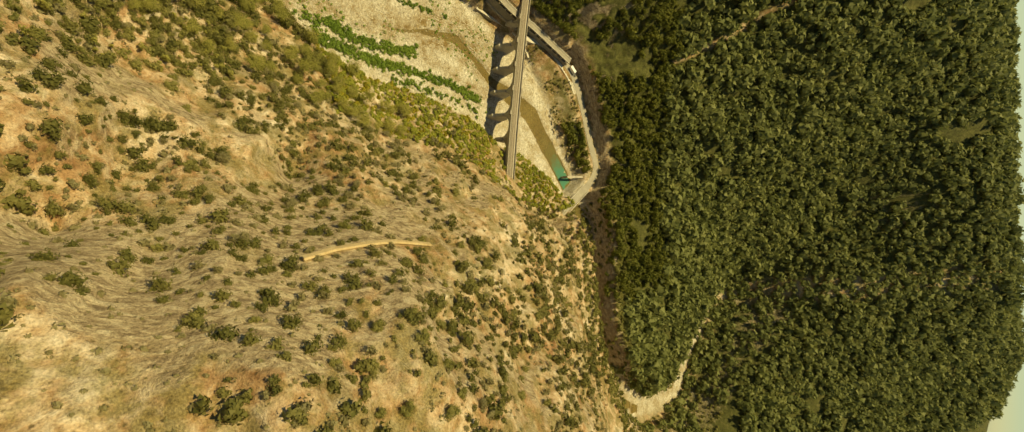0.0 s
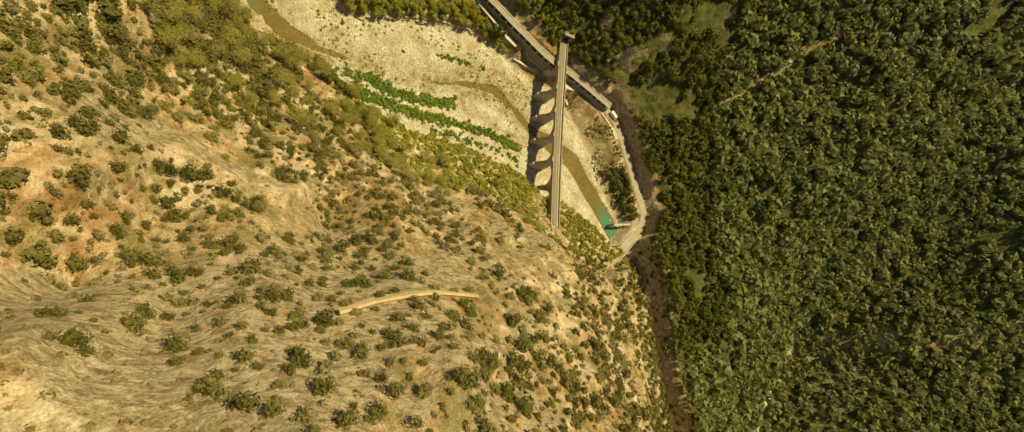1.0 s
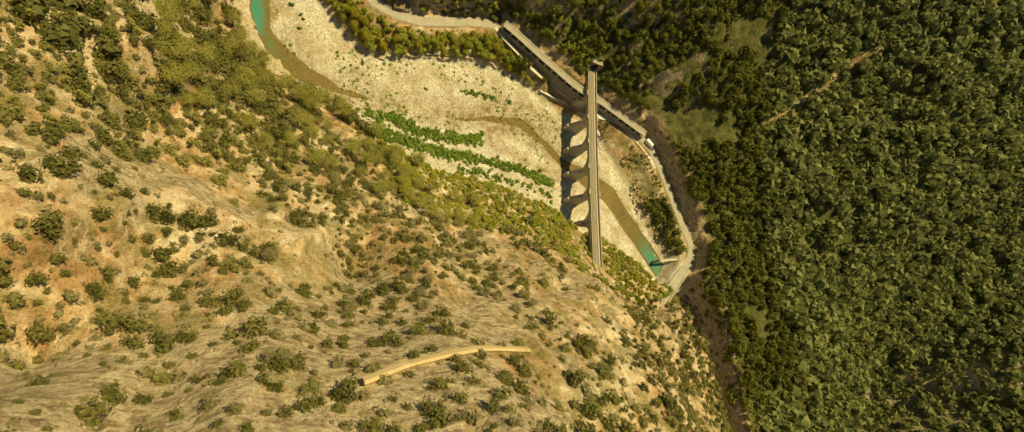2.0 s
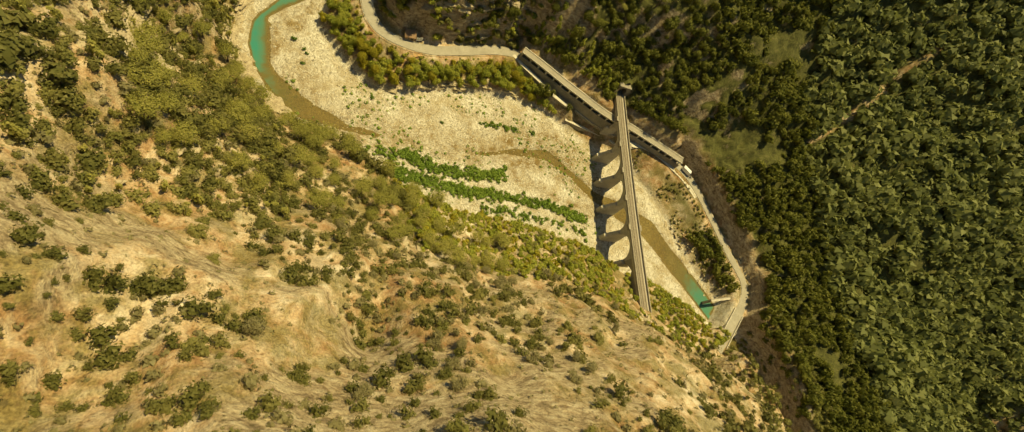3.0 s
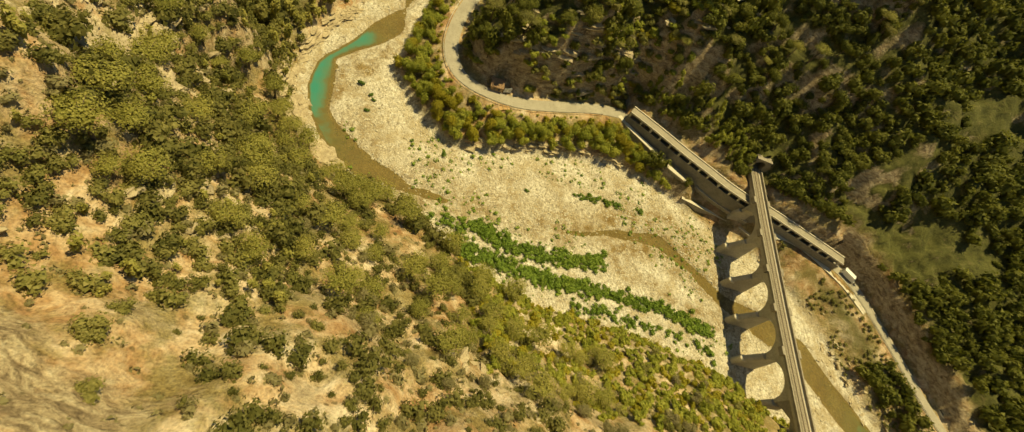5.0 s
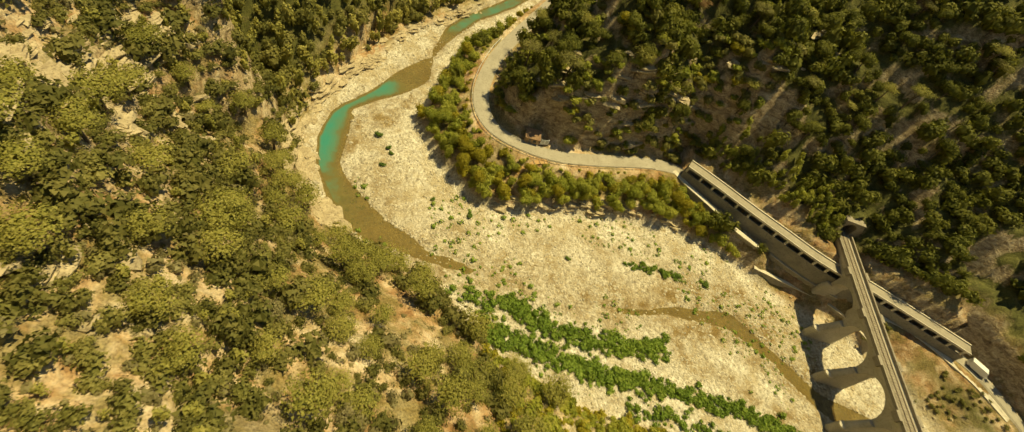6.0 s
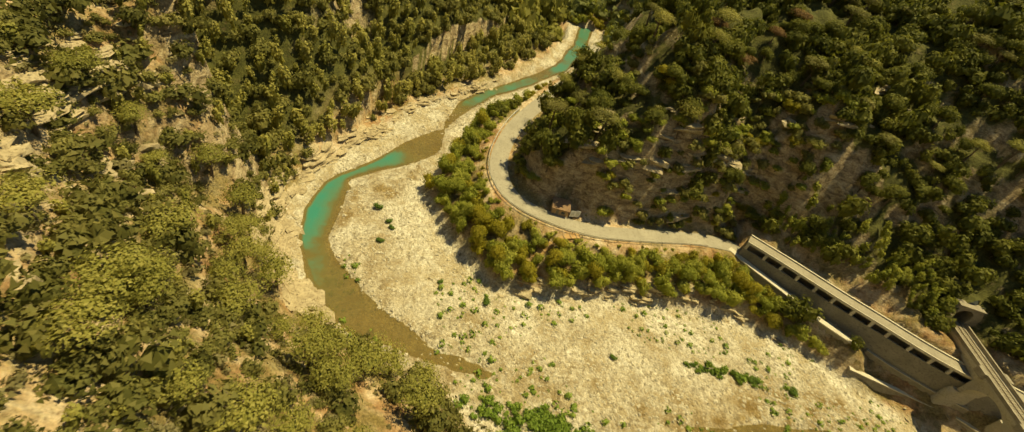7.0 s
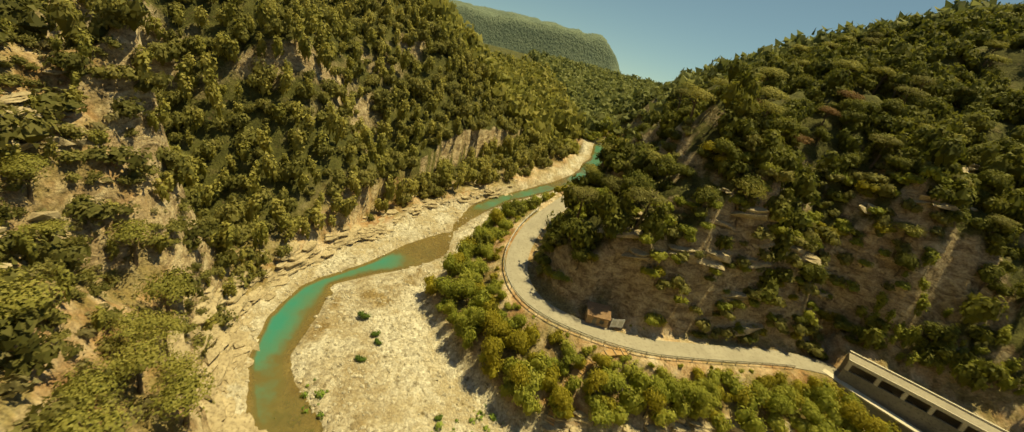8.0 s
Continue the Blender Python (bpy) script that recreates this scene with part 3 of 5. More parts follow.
F_SCRUB = foliage("maquis_leaves", (0.090, 0.092, 0.028), (0.220, 0.212, 0.066), (0.365, 0.320, 0.122))
F_DRY = foliage("dry_shrub_twigs", (0.125, 0.105, 0.048), (0.240, 0.208, 0.100), (0.360, 0.315, 0.170))
F_WILLOW = foliage("willow_leaves", (0.115, 0.138, 0.026), (0.275, 0.300, 0.058), (0.450, 0.430, 0.105))
F_YELLOW = foliage("yellowing_leaves", (0.150, 0.135, 0.020), (0.330, 0.290, 0.045), (0.470, 0.395, 0.075))
F_RUST = foliage("rusty_leaves", (0.130, 0.075, 0.030), (0.240, 0.140, 0.062), (0.330, 0.205, 0.100))
F_STRIP = foliage("bright_strip_leaves", (0.08, 0.13, 0.028), (0.20, 0.30, 0.06), (0.34, 0.42, 0.10))
F_REED = foliage("streamside_green", (0.045, 0.085, 0.020), (0.115, 0.195, 0.042), (0.215, 0.285, 0.070))

# ---- ground ----


def spaced(lo, hi, a, b, fine, grow):
    """Grid lines: evenly fine between a and b, and wider and wider outside."""
    mid = list(np.arange(a, b + fine * 0.5, fine))
    for sign, end in ((-1, lo), (1, hi)):
        x, step, out = (mid[0] if sign < 0 else mid[-1]), fine, []
        while sign * x < sign * end:
            step = min(step * grow, 260)
            x += sign * step
            out.append(x)
        mid = out[::-1] + mid if sign < 0 else mid + out
    return np.array(mid)


def build_ground():
    gx = spaced(-3600, 3900, -90, 180, 1.25, 1.05)
    gy = spaced(-3600, 3900, -130, 165, 1.25, 1.05)
    x, y = np.meshgrid(gx, gy)
    jit = rng.uniform(-0.3, 0.3, x.shape)
    z, db, ds, dr = ground_height(x.ravel(), y.ravel())
    nx, ny = len(gx), len(gy)
    idx = np.arange(nx * ny).reshape(ny, nx)
    quads = np.stack([idx[:-1, :-1], idx[:-1, 1:], idx[1:, 1:], idx[1:, :-1]], -1).reshape(-1, 4)
    v = np.stack([x.ravel(), y.ravel(), z], -1)
    # the railway tunnel's mouth stays open
    c = v[quads].mean(1)
    lat = c[:, 0] - deck_axis(c[:, 1])
    mouth = (np.abs(lat) < 2.9) & (c[:, 1] > 38.2) & (c[:, 1] < 41.6) & (c[:, 2] > DECK_Z - 1.4)
    quads = quads[~mouth]
    me = from_arrays("ground", v, quads, [M_GROUND], smooth=True)
    stony = (1 - smooth01((db + 0.5) / 3.0)) * (1 - smooth01((np.hypot(x.ravel() - 60, y.ravel()) - 700) / 200))
    side_b = ~inside(x.ravel(), y.ravel(), A_SIDE)
    up_hill = (y.ravel() > 66) & ~side_b
    down_valley = (y.ravel() < -125) & (x.ravel() > 168)
    wooded = np.where(side_b | up_hill | down_valley, smooth01((db - 3) / 10), 0.0) * smooth01((dr - 5) / 6)
    stony = stony * (1 - smooth01((x.ravel() - 326) / 10))
    for line in SCREE:
        bare = 1 - smooth01((seg_dist(x.ravel(), y.ravel(), line) - 1.6 - fbm(x.ravel(), y.ravel(), 14, 3, 12) * 2.2) / 2.0)
        wooded = wooded * (1 - bare)
    damp = (1 - smooth01((ds + 0.5) / 2.6)) * 0.75 * smooth01(0.55 + fbm(x.ravel(), y.ravel(), 6, 3, 66))
    for line, width, level in RUNNELS:
        d = seg_dist(x.ravel(), y.ravel(), line) + fbm(x.ravel(), y.ravel(), 7, 4, 67) * 4.5
        damp = np.maximum(damp, level * (1 - smooth01((d - width * 0.6) / (width * 0.6))) * (0.55 + 0.45 * smooth01(0.6 + 2 * fbm(x.ravel(), y.ravel(), 3.5, 2, 68))))
    for nm, val in (("stony", stony), ("wooded", wooded), ("damp", damp)):
        at = me.attributes.new(nm, "FLOAT", "POINT")
        at.data.foreach_set("value", np.ascontiguousarray(val, np.float32))
    ob = new("ground", me)
    tagged(ob, "pale stony valley ground with dry soil, layered rock and a shingle bed", "ground", kind="structure")


A_SIDE = BANK_A + [(600, -1500), (-4000, -1500), (-4000, 4000), (95, 4000)]
build_ground()


def build_water():
    fine = []
    for k in range(len(STREAM) - 1):
        a, b = np.array(STREAM[k]), np.array(STREAM[k + 1])
        p0 = np.array(STREAM[max(k - 1, 0)])
        p3 = np.array(STREAM[min(k + 2, len(STREAM) - 1)])
        for t in np.linspace(0, 1, 10)[:-1]:
            fine.append(0.5 * (2 * a + (b - p0) * t + (2 * p0 - 5 * a + 4 * b - p3) * t * t + (3 * a - p0 - 3 * b + p3) * t ** 3))
    fine = np.array(fine)
    tang = np.gradient(fine[:, :2], axis=0)
    tang /= np.linalg.norm(tang, axis=1)[:, None]
    nor = np.stack([-tang[:, 1], tang[:, 0]], -1)
    _, zb = seg_dist(fine[:, 0], fine[:, 1], BED_MID, BED_Z)
    verts, deep = [], []
    across = np.linspace(-1.25, 1.25, 11)
    for k in range(len(fine)):
        for a in across:
            q = fine[k, :2] + nor[k] * a * fine[k, 2]
            verts.append((q[0], q[1], zb[k] - 0.38))
    verts = np.array(verts)
    g, _, _, _ = ground_height(verts[:, 0], verts[:, 1])
    m = len(across)
    # pools where the current runs against the rock, shallows elsewhere
    s = np.repeat(np.arange(len(fine)), m)
    y, x = verts[:, 1], verts[:, 0]
    lateral = np.tile(across, len(fine))
    pool = np.exp(-(((x + 36) / 11) ** 2 + ((y - 60) / 20) ** 2)) + 0.8 * np.exp(-(((x + 24) / 9) ** 2 + ((y - 81) / 8) ** 2)) + 0.9 * np.exp(-(((x - 150) / 16) ** 2 + ((y + 68) / 22) ** 2))
    pool = pool + 0.8 * smooth01((y - 106) / 10) * (x < 70)
    depth = np.clip(verts[:, 2] - g, 0, 1.2)
    deep = np.clip(0.08 + pool * (0.55 - 0.45 * lateral * (y < 88) * (y > 20)), 0, 1) * smooth01(depth / 0.6)
    idx = np.arange(len(fine) * m).reshape(-1, m)
    quads = np.stack([idx[:-1, :-1], idx[:-1, 1:], idx[1:, 1:], idx[1:, :-1]], -1).reshape(-1, 4)
    me = from_arrays("stream", verts, quads, [M_WATER], smooth=True)
    at = me.attributes.new("deep", "FLOAT", "POINT")
    at.data.foreach_set("value", np.ascontiguousarray(deep, np.float32))
    tagged(new("water", me), "shallow turquoise and brown stream winding over shingle", "water", kind="structure")


build_water()

# ---- road ----


def smooth_line(line, n):
    out = []
    for k in range(len(line) - 1):
        a, b = np.array(line[k], float), np.array(line[k + 1], float)
        p0, p3 = np.array(line[max(k - 1, 0)], float), np.array(line[min(k + 2, len(line) - 1)], float)
        for t in np.linspace(0, 1, n + 1)[:-1]:
            out.append(0.5 * (2 * a + (b - p0) * t + (2 * p0 - 5 * a + 4 * b - p3) * t * t + (3 * a - p0 - 3 * b + p3) * t ** 3))
    out.append(np.array(line[-1], float))
    return np.array(out)


def line_normals(p):
    t = np.gradient(p[:, :2], axis=0)
    t /= np.linalg.norm(t, axis=1)[:, None]
    return np.stack([-t[:, 1], t[:, 0]], -1)


def strip(bm, p, nor, section):
    """Sweeps a closed section of (offset, height) along a line."""
    rows = [[bm.verts.new((q[0] + n[0] * o, q[1] + n[1] * o, q[2] + h)) for o, h in section] for q, n in zip(p, nor)]
    m = len(section)
    for a, b in zip(rows[:-1], rows[1:]):
        for i in range(m):
            bm.faces.new((a[i], a[(i + 1) % m], b[(i + 1) % m], b[i]))
    bm.faces.new(rows[0][::-1])
    bm.faces.new(rows[-1])
    bmesh.ops.recalc_face_normals(bm, faces=bm.faces)


ROAD_P = smooth_line(ROAD, 8)
ROAD_N = line_normals(ROAD_P)


def build_road():
    bm = bmesh.new()
    strip(bm, ROAD_P, ROAD_N, [(-2.4, -0.5), (2.4, -0.5), (2.4, 0.0), (0, 0.06), (-2.4, 0.0)])
    ob = part("road", bm, M_ROAD, None)
    tagged(ob, "narrow sun-bleached asphalt mountain road on the hillside", "road", kind="structure")


build_road()

# ---- plants ----


def octa_ball(seed, rough=0.25, plain=False):
    """A small lumpy ball of 32 triangles."""
    r = np.random.default_rng(seed)
    v = [(1, 0, 0), (-1, 0, 0), (0, 1, 0), (0, -1, 0), (0, 0, 1), (0, 0, -1)]
    f = [(0, 2, 4), (2, 1, 4), (1, 3, 4), (3, 0, 4), (2, 0, 5), (1, 2, 5), (3, 1, 5), (0, 3, 5)]
    mids, out = {}, []

    def mid(a, b):
        k = (min(a, b), max(a, b))
        if k not in mids:
            q = np.array(v[a], float) + np.array(v[b], float)
            v.append(tuple(q / np.linalg.norm(q)))
            mids[k] = len(v) - 1
        return mids[k]

    if plain:
        out, f = list(f), []
    for a, b, c in f:
        ab, bc, ca = mid(a, b), mid(b, c), mid(c, a)
        out += [(a, ab, ca), (ab, b, bc), (ca, bc, c), (ab, bc, ca)]
    va = np.array(v, float)
    va *= (1 + r.uniform(-rough, rough, len(va)))[:, None]
    return va, np.array(out)


def crown(seed, lobes, leaves, leaf, width=1.0, height=1.0, flat=0.0, core=0.80, plain=False):
    """A crown about one metre in radius, standing on z = 0: clumps of leaves, painted lighter towards the top, round
    dark cores.
    """
    r = np.random.default_rng(seed)
    vs, fs, tone, n0 = [], [], [], 0
    cents = []
    for k in range(lobes):
        a = k / lobes * 2 * math.pi + r.uniform(-0.5, 0.5)
        d = 0.0 if lobes == 1 else r.uniform(0.28, 0.62) * (1 if k else 0.15)
        size = r.uniform(0.42, 0.62) if lobes > 1 else 0.9
        h = r.uniform(0.55, 1.35) * (1 - flat * 0.3)
        cents.append((np.array([math.cos(a) * d * width, math.sin(a) * d * width, h * 0.72 * height]), size))
    for k, (c, size) in enumerate(cents):
        bv, bf = octa_ball(seed * 31 + k, 0.25, plain)
        sc = np.array([size * width, size * width, size * height * (1 - 0.45 * flat)])
        vs.append(bv * sc * core + c)
        fs.append(bf + n0)
        # low tone on the core: the crown's inner shade put into its colour
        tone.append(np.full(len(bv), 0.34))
        n0 += len(bv)
        m = leaves // lobes
        dv = r.normal(size=(m, 3))
        dv /= np.linalg.norm(dv, axis=1)[:, None]
        dv[:, 2] = np.where(dv[:, 2] < -0.35, -dv[:, 2], dv[:, 2])
        p = dv * sc * r.uniform(0.80, 1.18, (m, 1)) + c
        t1 = np.cross(dv, r.normal(size=(m, 3)))
        t1 /= np.linalg.norm(t1, axis=1)[:, None]
        t2 = np.cross(dv, t1) + dv * r.uniform(-0.7, 0.7, (m, 1))
        s1 = leaf * r.uniform(0.6, 1.35, (m, 1))
        tri = np.stack([p - t1 * s1 * 0.6, p + t1 * s1 * 0.6, p + t2 * s1], 1).reshape(-1, 3)
        vs.append(tri)
        fs.append(np.arange(3 * m).reshape(-1, 3) + n0)
        # upward leaves get a higher tone, which paints light from above
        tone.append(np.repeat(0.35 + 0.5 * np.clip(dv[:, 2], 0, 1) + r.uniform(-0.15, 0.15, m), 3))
        n0 += 3 * m
    return np.concatenate(vs), np.concatenate(fs), np.concatenate(tone)


FAR_CROWNS = [crown(100 + k, 3, 72, 0.26, 1.0, 1.0 + 0.12 * (k % 3), 0.0, 0.85, True) for k in range(5)]
SMALL_CROWNS = [crown(150 + k, 1, 24, 0.55, 1.0, 0.95, 0.0, 0.9, True) for k in range(6)]
BANK_CROWNS = [crown(250 + k, 5, 340, 0.15, 1.0, 0.95 + 0.12 * (k % 4), 0.0, 0.72) for k in range(6)]
NEAR_BUSH = [crown(380 + k, 3, 165, 0.17, 1.05, 0.74, 0.0, 0.7, True) for k in range(6)]
MID_CROWNS = [crown(200 + k, 4, 200, 0.20, 1.0, 0.95 + 0.12 * (k % 4), 0.0, 0.78, True) for k in range(6)]
BUSH_FORMS = [crown(300 + k, 3, 110, 0.24, 1.05, 0.74) for k in range(6)]
LOW_BUSH = [crown(350 + k, 2, 66, 0.30, 1.05, 0.74, 0.0, 0.75, True) for k in range(6)]
TUFT_FORMS = []
for k in range(4):
    tv, tf, tt = crown(400 + k, 1, 18, 0.6, 1.0, 0.6)
    TUFT_FORMS.append((tv[18:], tf[32:] - 18, tt[18:]))
PINE_FORMS = [crown(500 + k, 6, 330, 0.16, 1.0, 0.8, 0.9) for k in range(4)]
SPIRE_FORMS = [crown(600 + k, 3, 120, 0.22, 0.62, 1.9, 0.0, 0.72, True) for k in range(4)]


def joined(name, forms, pts, size, squash, material, label, category):
    """Many plants as one piece of woodland or scrub."""
    if not len(pts):
        return
    r = np.random.default_rng(len(pts))
    kind = r.integers(0, len(forms), len(pts))
    vs, fs, ts, n0 = [], [], [], 0
    for k, (fv, ff, ft) in enumerate(forms):
        sel = np.where(kind == k)[0]
        if not len(sel):
            continue
        a = r.uniform(0, 2 * math.pi, len(sel))
        c, s = np.cos(a), np.sin(a)
        sz = size[sel]
        lean = r.uniform(-0.15, 0.15, (len(sel), 2))
        x = (fv[None, :, 0] * c[:, None] - fv[None, :, 1] * s[:, None]) * sz[:, None]
        y = (fv[None, :, 0] * s[:, None] + fv[None, :, 1] * c[:, None]) * sz[:, None]
        z = fv[None, :, 2] * sz[:, None] * (squash * r.uniform(0.8, 1.25, len(sel)))[:, None]
        x = x + z * lean[:, :1]
        y = y + z * lean[:, 1:]
        v = np.stack([x, y, z], -1) + pts[sel][:, None, :]
        m = len(fv)
        vs.append(v.reshape(-1, 3))
        fs.append((ff[None] + (np.arange(len(sel)) * m)[:, None, None] + n0).reshape(-1, 3))
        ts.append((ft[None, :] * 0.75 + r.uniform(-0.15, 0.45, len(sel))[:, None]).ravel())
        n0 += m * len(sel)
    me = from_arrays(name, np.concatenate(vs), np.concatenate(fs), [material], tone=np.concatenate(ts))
    tagged(new(name, me), label, category, kind="stuff")


def scatter(n, x0, x1, y0, y1, keep, gap):
    """Random spots in a box that keep() allows, none nearer than gap to another."""
    x, y = rng.uniform(x0, x1, n), rng.uniform(y0, y1, n)
    z, db, ds, dr = ground_height(x, y)
    ok = keep(x, y, z, db, dr) & (np.abs(x - deck_axis(y)) > np.where((y > -75) & (y < 45), np.where(y > 10, 6.0, 4.5), 0))
    ok &= ~((road_side(x, y) < 0) & (x > 98) & (x < 126) & (dr < 9))
    for line in SCREE:
        ok &= seg_dist(x, y, line) > 2.6
    x, y, z = x[ok], y[ok], z[ok]
    cell, used, pick = gap, set(), []
    for i in range(len(x)):
        k = (int(x[i] // cell), int(y[i] // cell))
        if k in used:
            continue
        used.add(k)
        pick.append(i)
    return np.stack([x[pick], y[pick], z[pick]], -1)


def on_a(x, y):
    return inside(x, y, A_SIDE)


def slope_of(x, y):
    z = ground_height(x, y)[0]
    return np.hypot(ground_height(x + 1.5, y)[0] - z, ground_height(x, y + 1.5)[0] - z) / 1.5


# woods on the slopes above the road and on the far side downstream
def near_ramp(x, y):
    return (seg_dist(x, y, RAMP) < 2.4) | ((x > 88) & (x < 126) & (road_side(x, y) < 0))


def woods_keep(x, y, z, db, dr):
    bare = fbm(x, y, 22, 3, 77) > 0.34
    return ~on_a(x, y) & (db > 4) & (dr > 6.0) & ~bare & ~((road_side(x, y) < 0) & (x > 96) & (y > -32)) & ~((dr < 16) & (x < 78) & (y < 92) & (fbm(x, y, 9, 3, 70) > -0.28)) & ~((dr < 46) & (x < 105) & (y > 40) & (fbm(x, y, 11, 3, 74) > 0.02))


pts = scatter(44000, -5, 218, -152, 180, woods_keep, 3.15)
size = 1.6 + 2.2 * rng.uniform(size=len(pts)) ** 1.5
near = pts[:, 0] + 0.6 * np.abs(pts[:, 1] - 40) < 158
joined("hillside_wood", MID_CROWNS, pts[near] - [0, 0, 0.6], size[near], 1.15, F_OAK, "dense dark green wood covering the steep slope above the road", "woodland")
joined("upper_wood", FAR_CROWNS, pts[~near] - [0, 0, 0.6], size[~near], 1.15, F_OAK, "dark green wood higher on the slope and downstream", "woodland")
pts = scatter(70000, 175, 640, -345, 420, lambda x, y, z, db, dr: (~on_a(x, y) | (y < -170)) & ((x > 215) | (y < -150)) & ((db > 1.8) | (x > 336)) & (fbm(x, y, 30, 3, 78) < 0.5), 4.9)
pts2 = scatter(20000, -60, 260, 178, 640, lambda x, y, z, db, dr: ~on_a(x, y) & (db > 4) & (dr > 6), 6.0)
pts = np.concatenate([pts, pts2])
joined("distant_wood", SMALL_CROWNS, pts - [0, 0, 0.8], 2.7 + 2.4 * rng.uniform(size=len(pts)) ** 1.5, 1.0, F_FAR, "green wood on the farther valley slopes, paled in colour for haze", "woodland")
# pines and oaks on the mountain at the upper bend
pts = scatter(30000, -190, 60, 62, 180, lambda x, y, z, db, dr: on_a(x, y) & (db > 3.5) & (fbm(x, y, 26, 3, 79) < 0.5), 2.9)
half = rng.uniform(size=len(pts)) < 0.55
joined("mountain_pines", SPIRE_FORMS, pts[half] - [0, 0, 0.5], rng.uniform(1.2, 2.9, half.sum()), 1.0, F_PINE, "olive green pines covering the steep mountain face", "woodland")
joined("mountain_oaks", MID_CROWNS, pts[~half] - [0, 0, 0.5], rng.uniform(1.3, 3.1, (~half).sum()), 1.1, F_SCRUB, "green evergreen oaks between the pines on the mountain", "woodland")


pts = scatter(16000, -240, 90, 178, 440, lambda x, y, z, db, dr: on_a(x, y) & (db > 3.5), 4.9)
joined("ridge_pines", SMALL_CROWNS, pts - [0, 0, 0.5], rng.uniform(2.4, 4.2, len(pts)), 1.35, F_PINE, "olive green pines on the farther mountain ridge", "woodland")


# scrub on the dry hill
def scrub_keep(x, y, z, db, dr):
    low = smooth01((y + 45 + 0.3 * x) / 30)
    return on_a(x, y) & (db > 2.0) & (y < 66) & (fbm(x, y, 18, 3, 81) < -0.14 + 0.28 * low + 0.35 * rng.uniform(size=x.shape))


pts = scatter(42000, -120, 150, -175, 66, scrub_keep, 2.7)
d = bed_distance(pts[:, 0], pts[:, 1])[0]
lush = (d < 26 + 8 * fbm(pts[:, 0], pts[:, 1], 14, 2, 5)) & (pts[:, 0] > 4)
dry = ~lush & (rng.uniform(size=len(pts)) < 0.28)
green = ~lush & ~dry
size = (0.7 + 2.1 * rng.uniform(size=len(pts)) ** 1.8) * (1 + 0.45 * smooth01((pts[:, 1] + 30) / 30))
close = (pts[:, 1] > -95) & (pts[:, 0] < 45) & (pts[:, 0] > -75)
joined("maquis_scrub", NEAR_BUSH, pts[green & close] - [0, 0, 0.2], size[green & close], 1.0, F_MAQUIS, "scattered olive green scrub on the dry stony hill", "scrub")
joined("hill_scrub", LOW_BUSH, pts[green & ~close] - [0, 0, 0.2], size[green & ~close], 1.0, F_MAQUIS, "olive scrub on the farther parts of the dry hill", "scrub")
joined("dry_scrub", LOW_BUSH, pts[dry] - [0, 0, 0.2], rng.uniform(0.8, 1.9, dry.sum()), 0.9, F_DRY, "grey-brown dry shrubs scattered over the bare hill", "scrub")
pts = scatter(16000, 2, 152, -85, 30, lambda x, y, z, db, dr: on_a(x, y) & (db > 0.6) & (db < 30 + 8 * fbm(x, y, 14, 2, 5)) & (fbm(x, y, 12, 2, 6) < 0.5), 2.2)
yel = rng.uniform(size=len(pts)) < 0.3
joined("thicket", BUSH_FORMS, pts[~yel] - [0, 0, 0.2], rng.uniform(1.0, 2.0, (~yel).sum()), 1.0, F_WILLOW, "dense yellow-green thicket at the foot of the hill", "thicket")
joined("yellow_thicket", BUSH_FORMS, pts[yel] - [0, 0, 0.2], rng.uniform(0.9, 1.8, yel.sum()), 1.0, F_YELLOW, "yellowing bushes in the thicket below the hill", "thicket")
pts = scatter(15000, -125, 150, -190, 64, lambda x, y, z, db, dr: on_a(x, y) & (db > 1.0) & (fbm(x, y, 15, 3, 91) < 0.35), 2.3)
joined("herb_tufts", TUFT_FORMS, pts - [0, 0, 0.1], rng.uniform(0.25, 0.75, len(pts)), 0.8, F_DRY, "dry herb tufts dotting the pale soil", "herbs")
# the bank between road and shingle, and along the upper bed
def bank_keep(x, y, z, db, dr):
    return ~on_a(x, y) & (db > 1.5) & (db < 22) & (dr > 4.2) & (x < 90) & (y > 20) & ~near_ramp(x, y)


pts = scatter(26000, -30, 110, 30, 260, bank_keep, 2.9)
low = pts[:, 2] < ROAD_P[np.argmin(np.hypot(ROAD_P[:, None, 0] - pts[None, :, 0], ROAD_P[:, None, 1] - pts[None, :, 1]), axis=0), 2] + 1
pts = pts[low]


def below_road(q, size, tall):
    """Plants between road and stream, no taller than the road's edge."""
    k = np.argmin(np.hypot(ROAD_P[:, None, 0] - q[None, :, 0], ROAD_P[:, None, 1] - q[None, :, 1]), axis=0)
    near = np.hypot(ROAD_P[k, 0] - q[:, 0], ROAD_P[k, 1] - q[:, 1])
    top = np.where(q[:, 0] > 73, np.interp(q[:, 0], [73, 78, 96], [10.4, 9.2, 6.8]), ROAD_P[k, 2] + 0.6 + 0.28 * np.maximum(near - 4, 0))
    room = (top - q[:, 2]) / tall
    return np.minimum(size, np.maximum(room, 0.35))


pick = rng.uniform(size=len(pts))
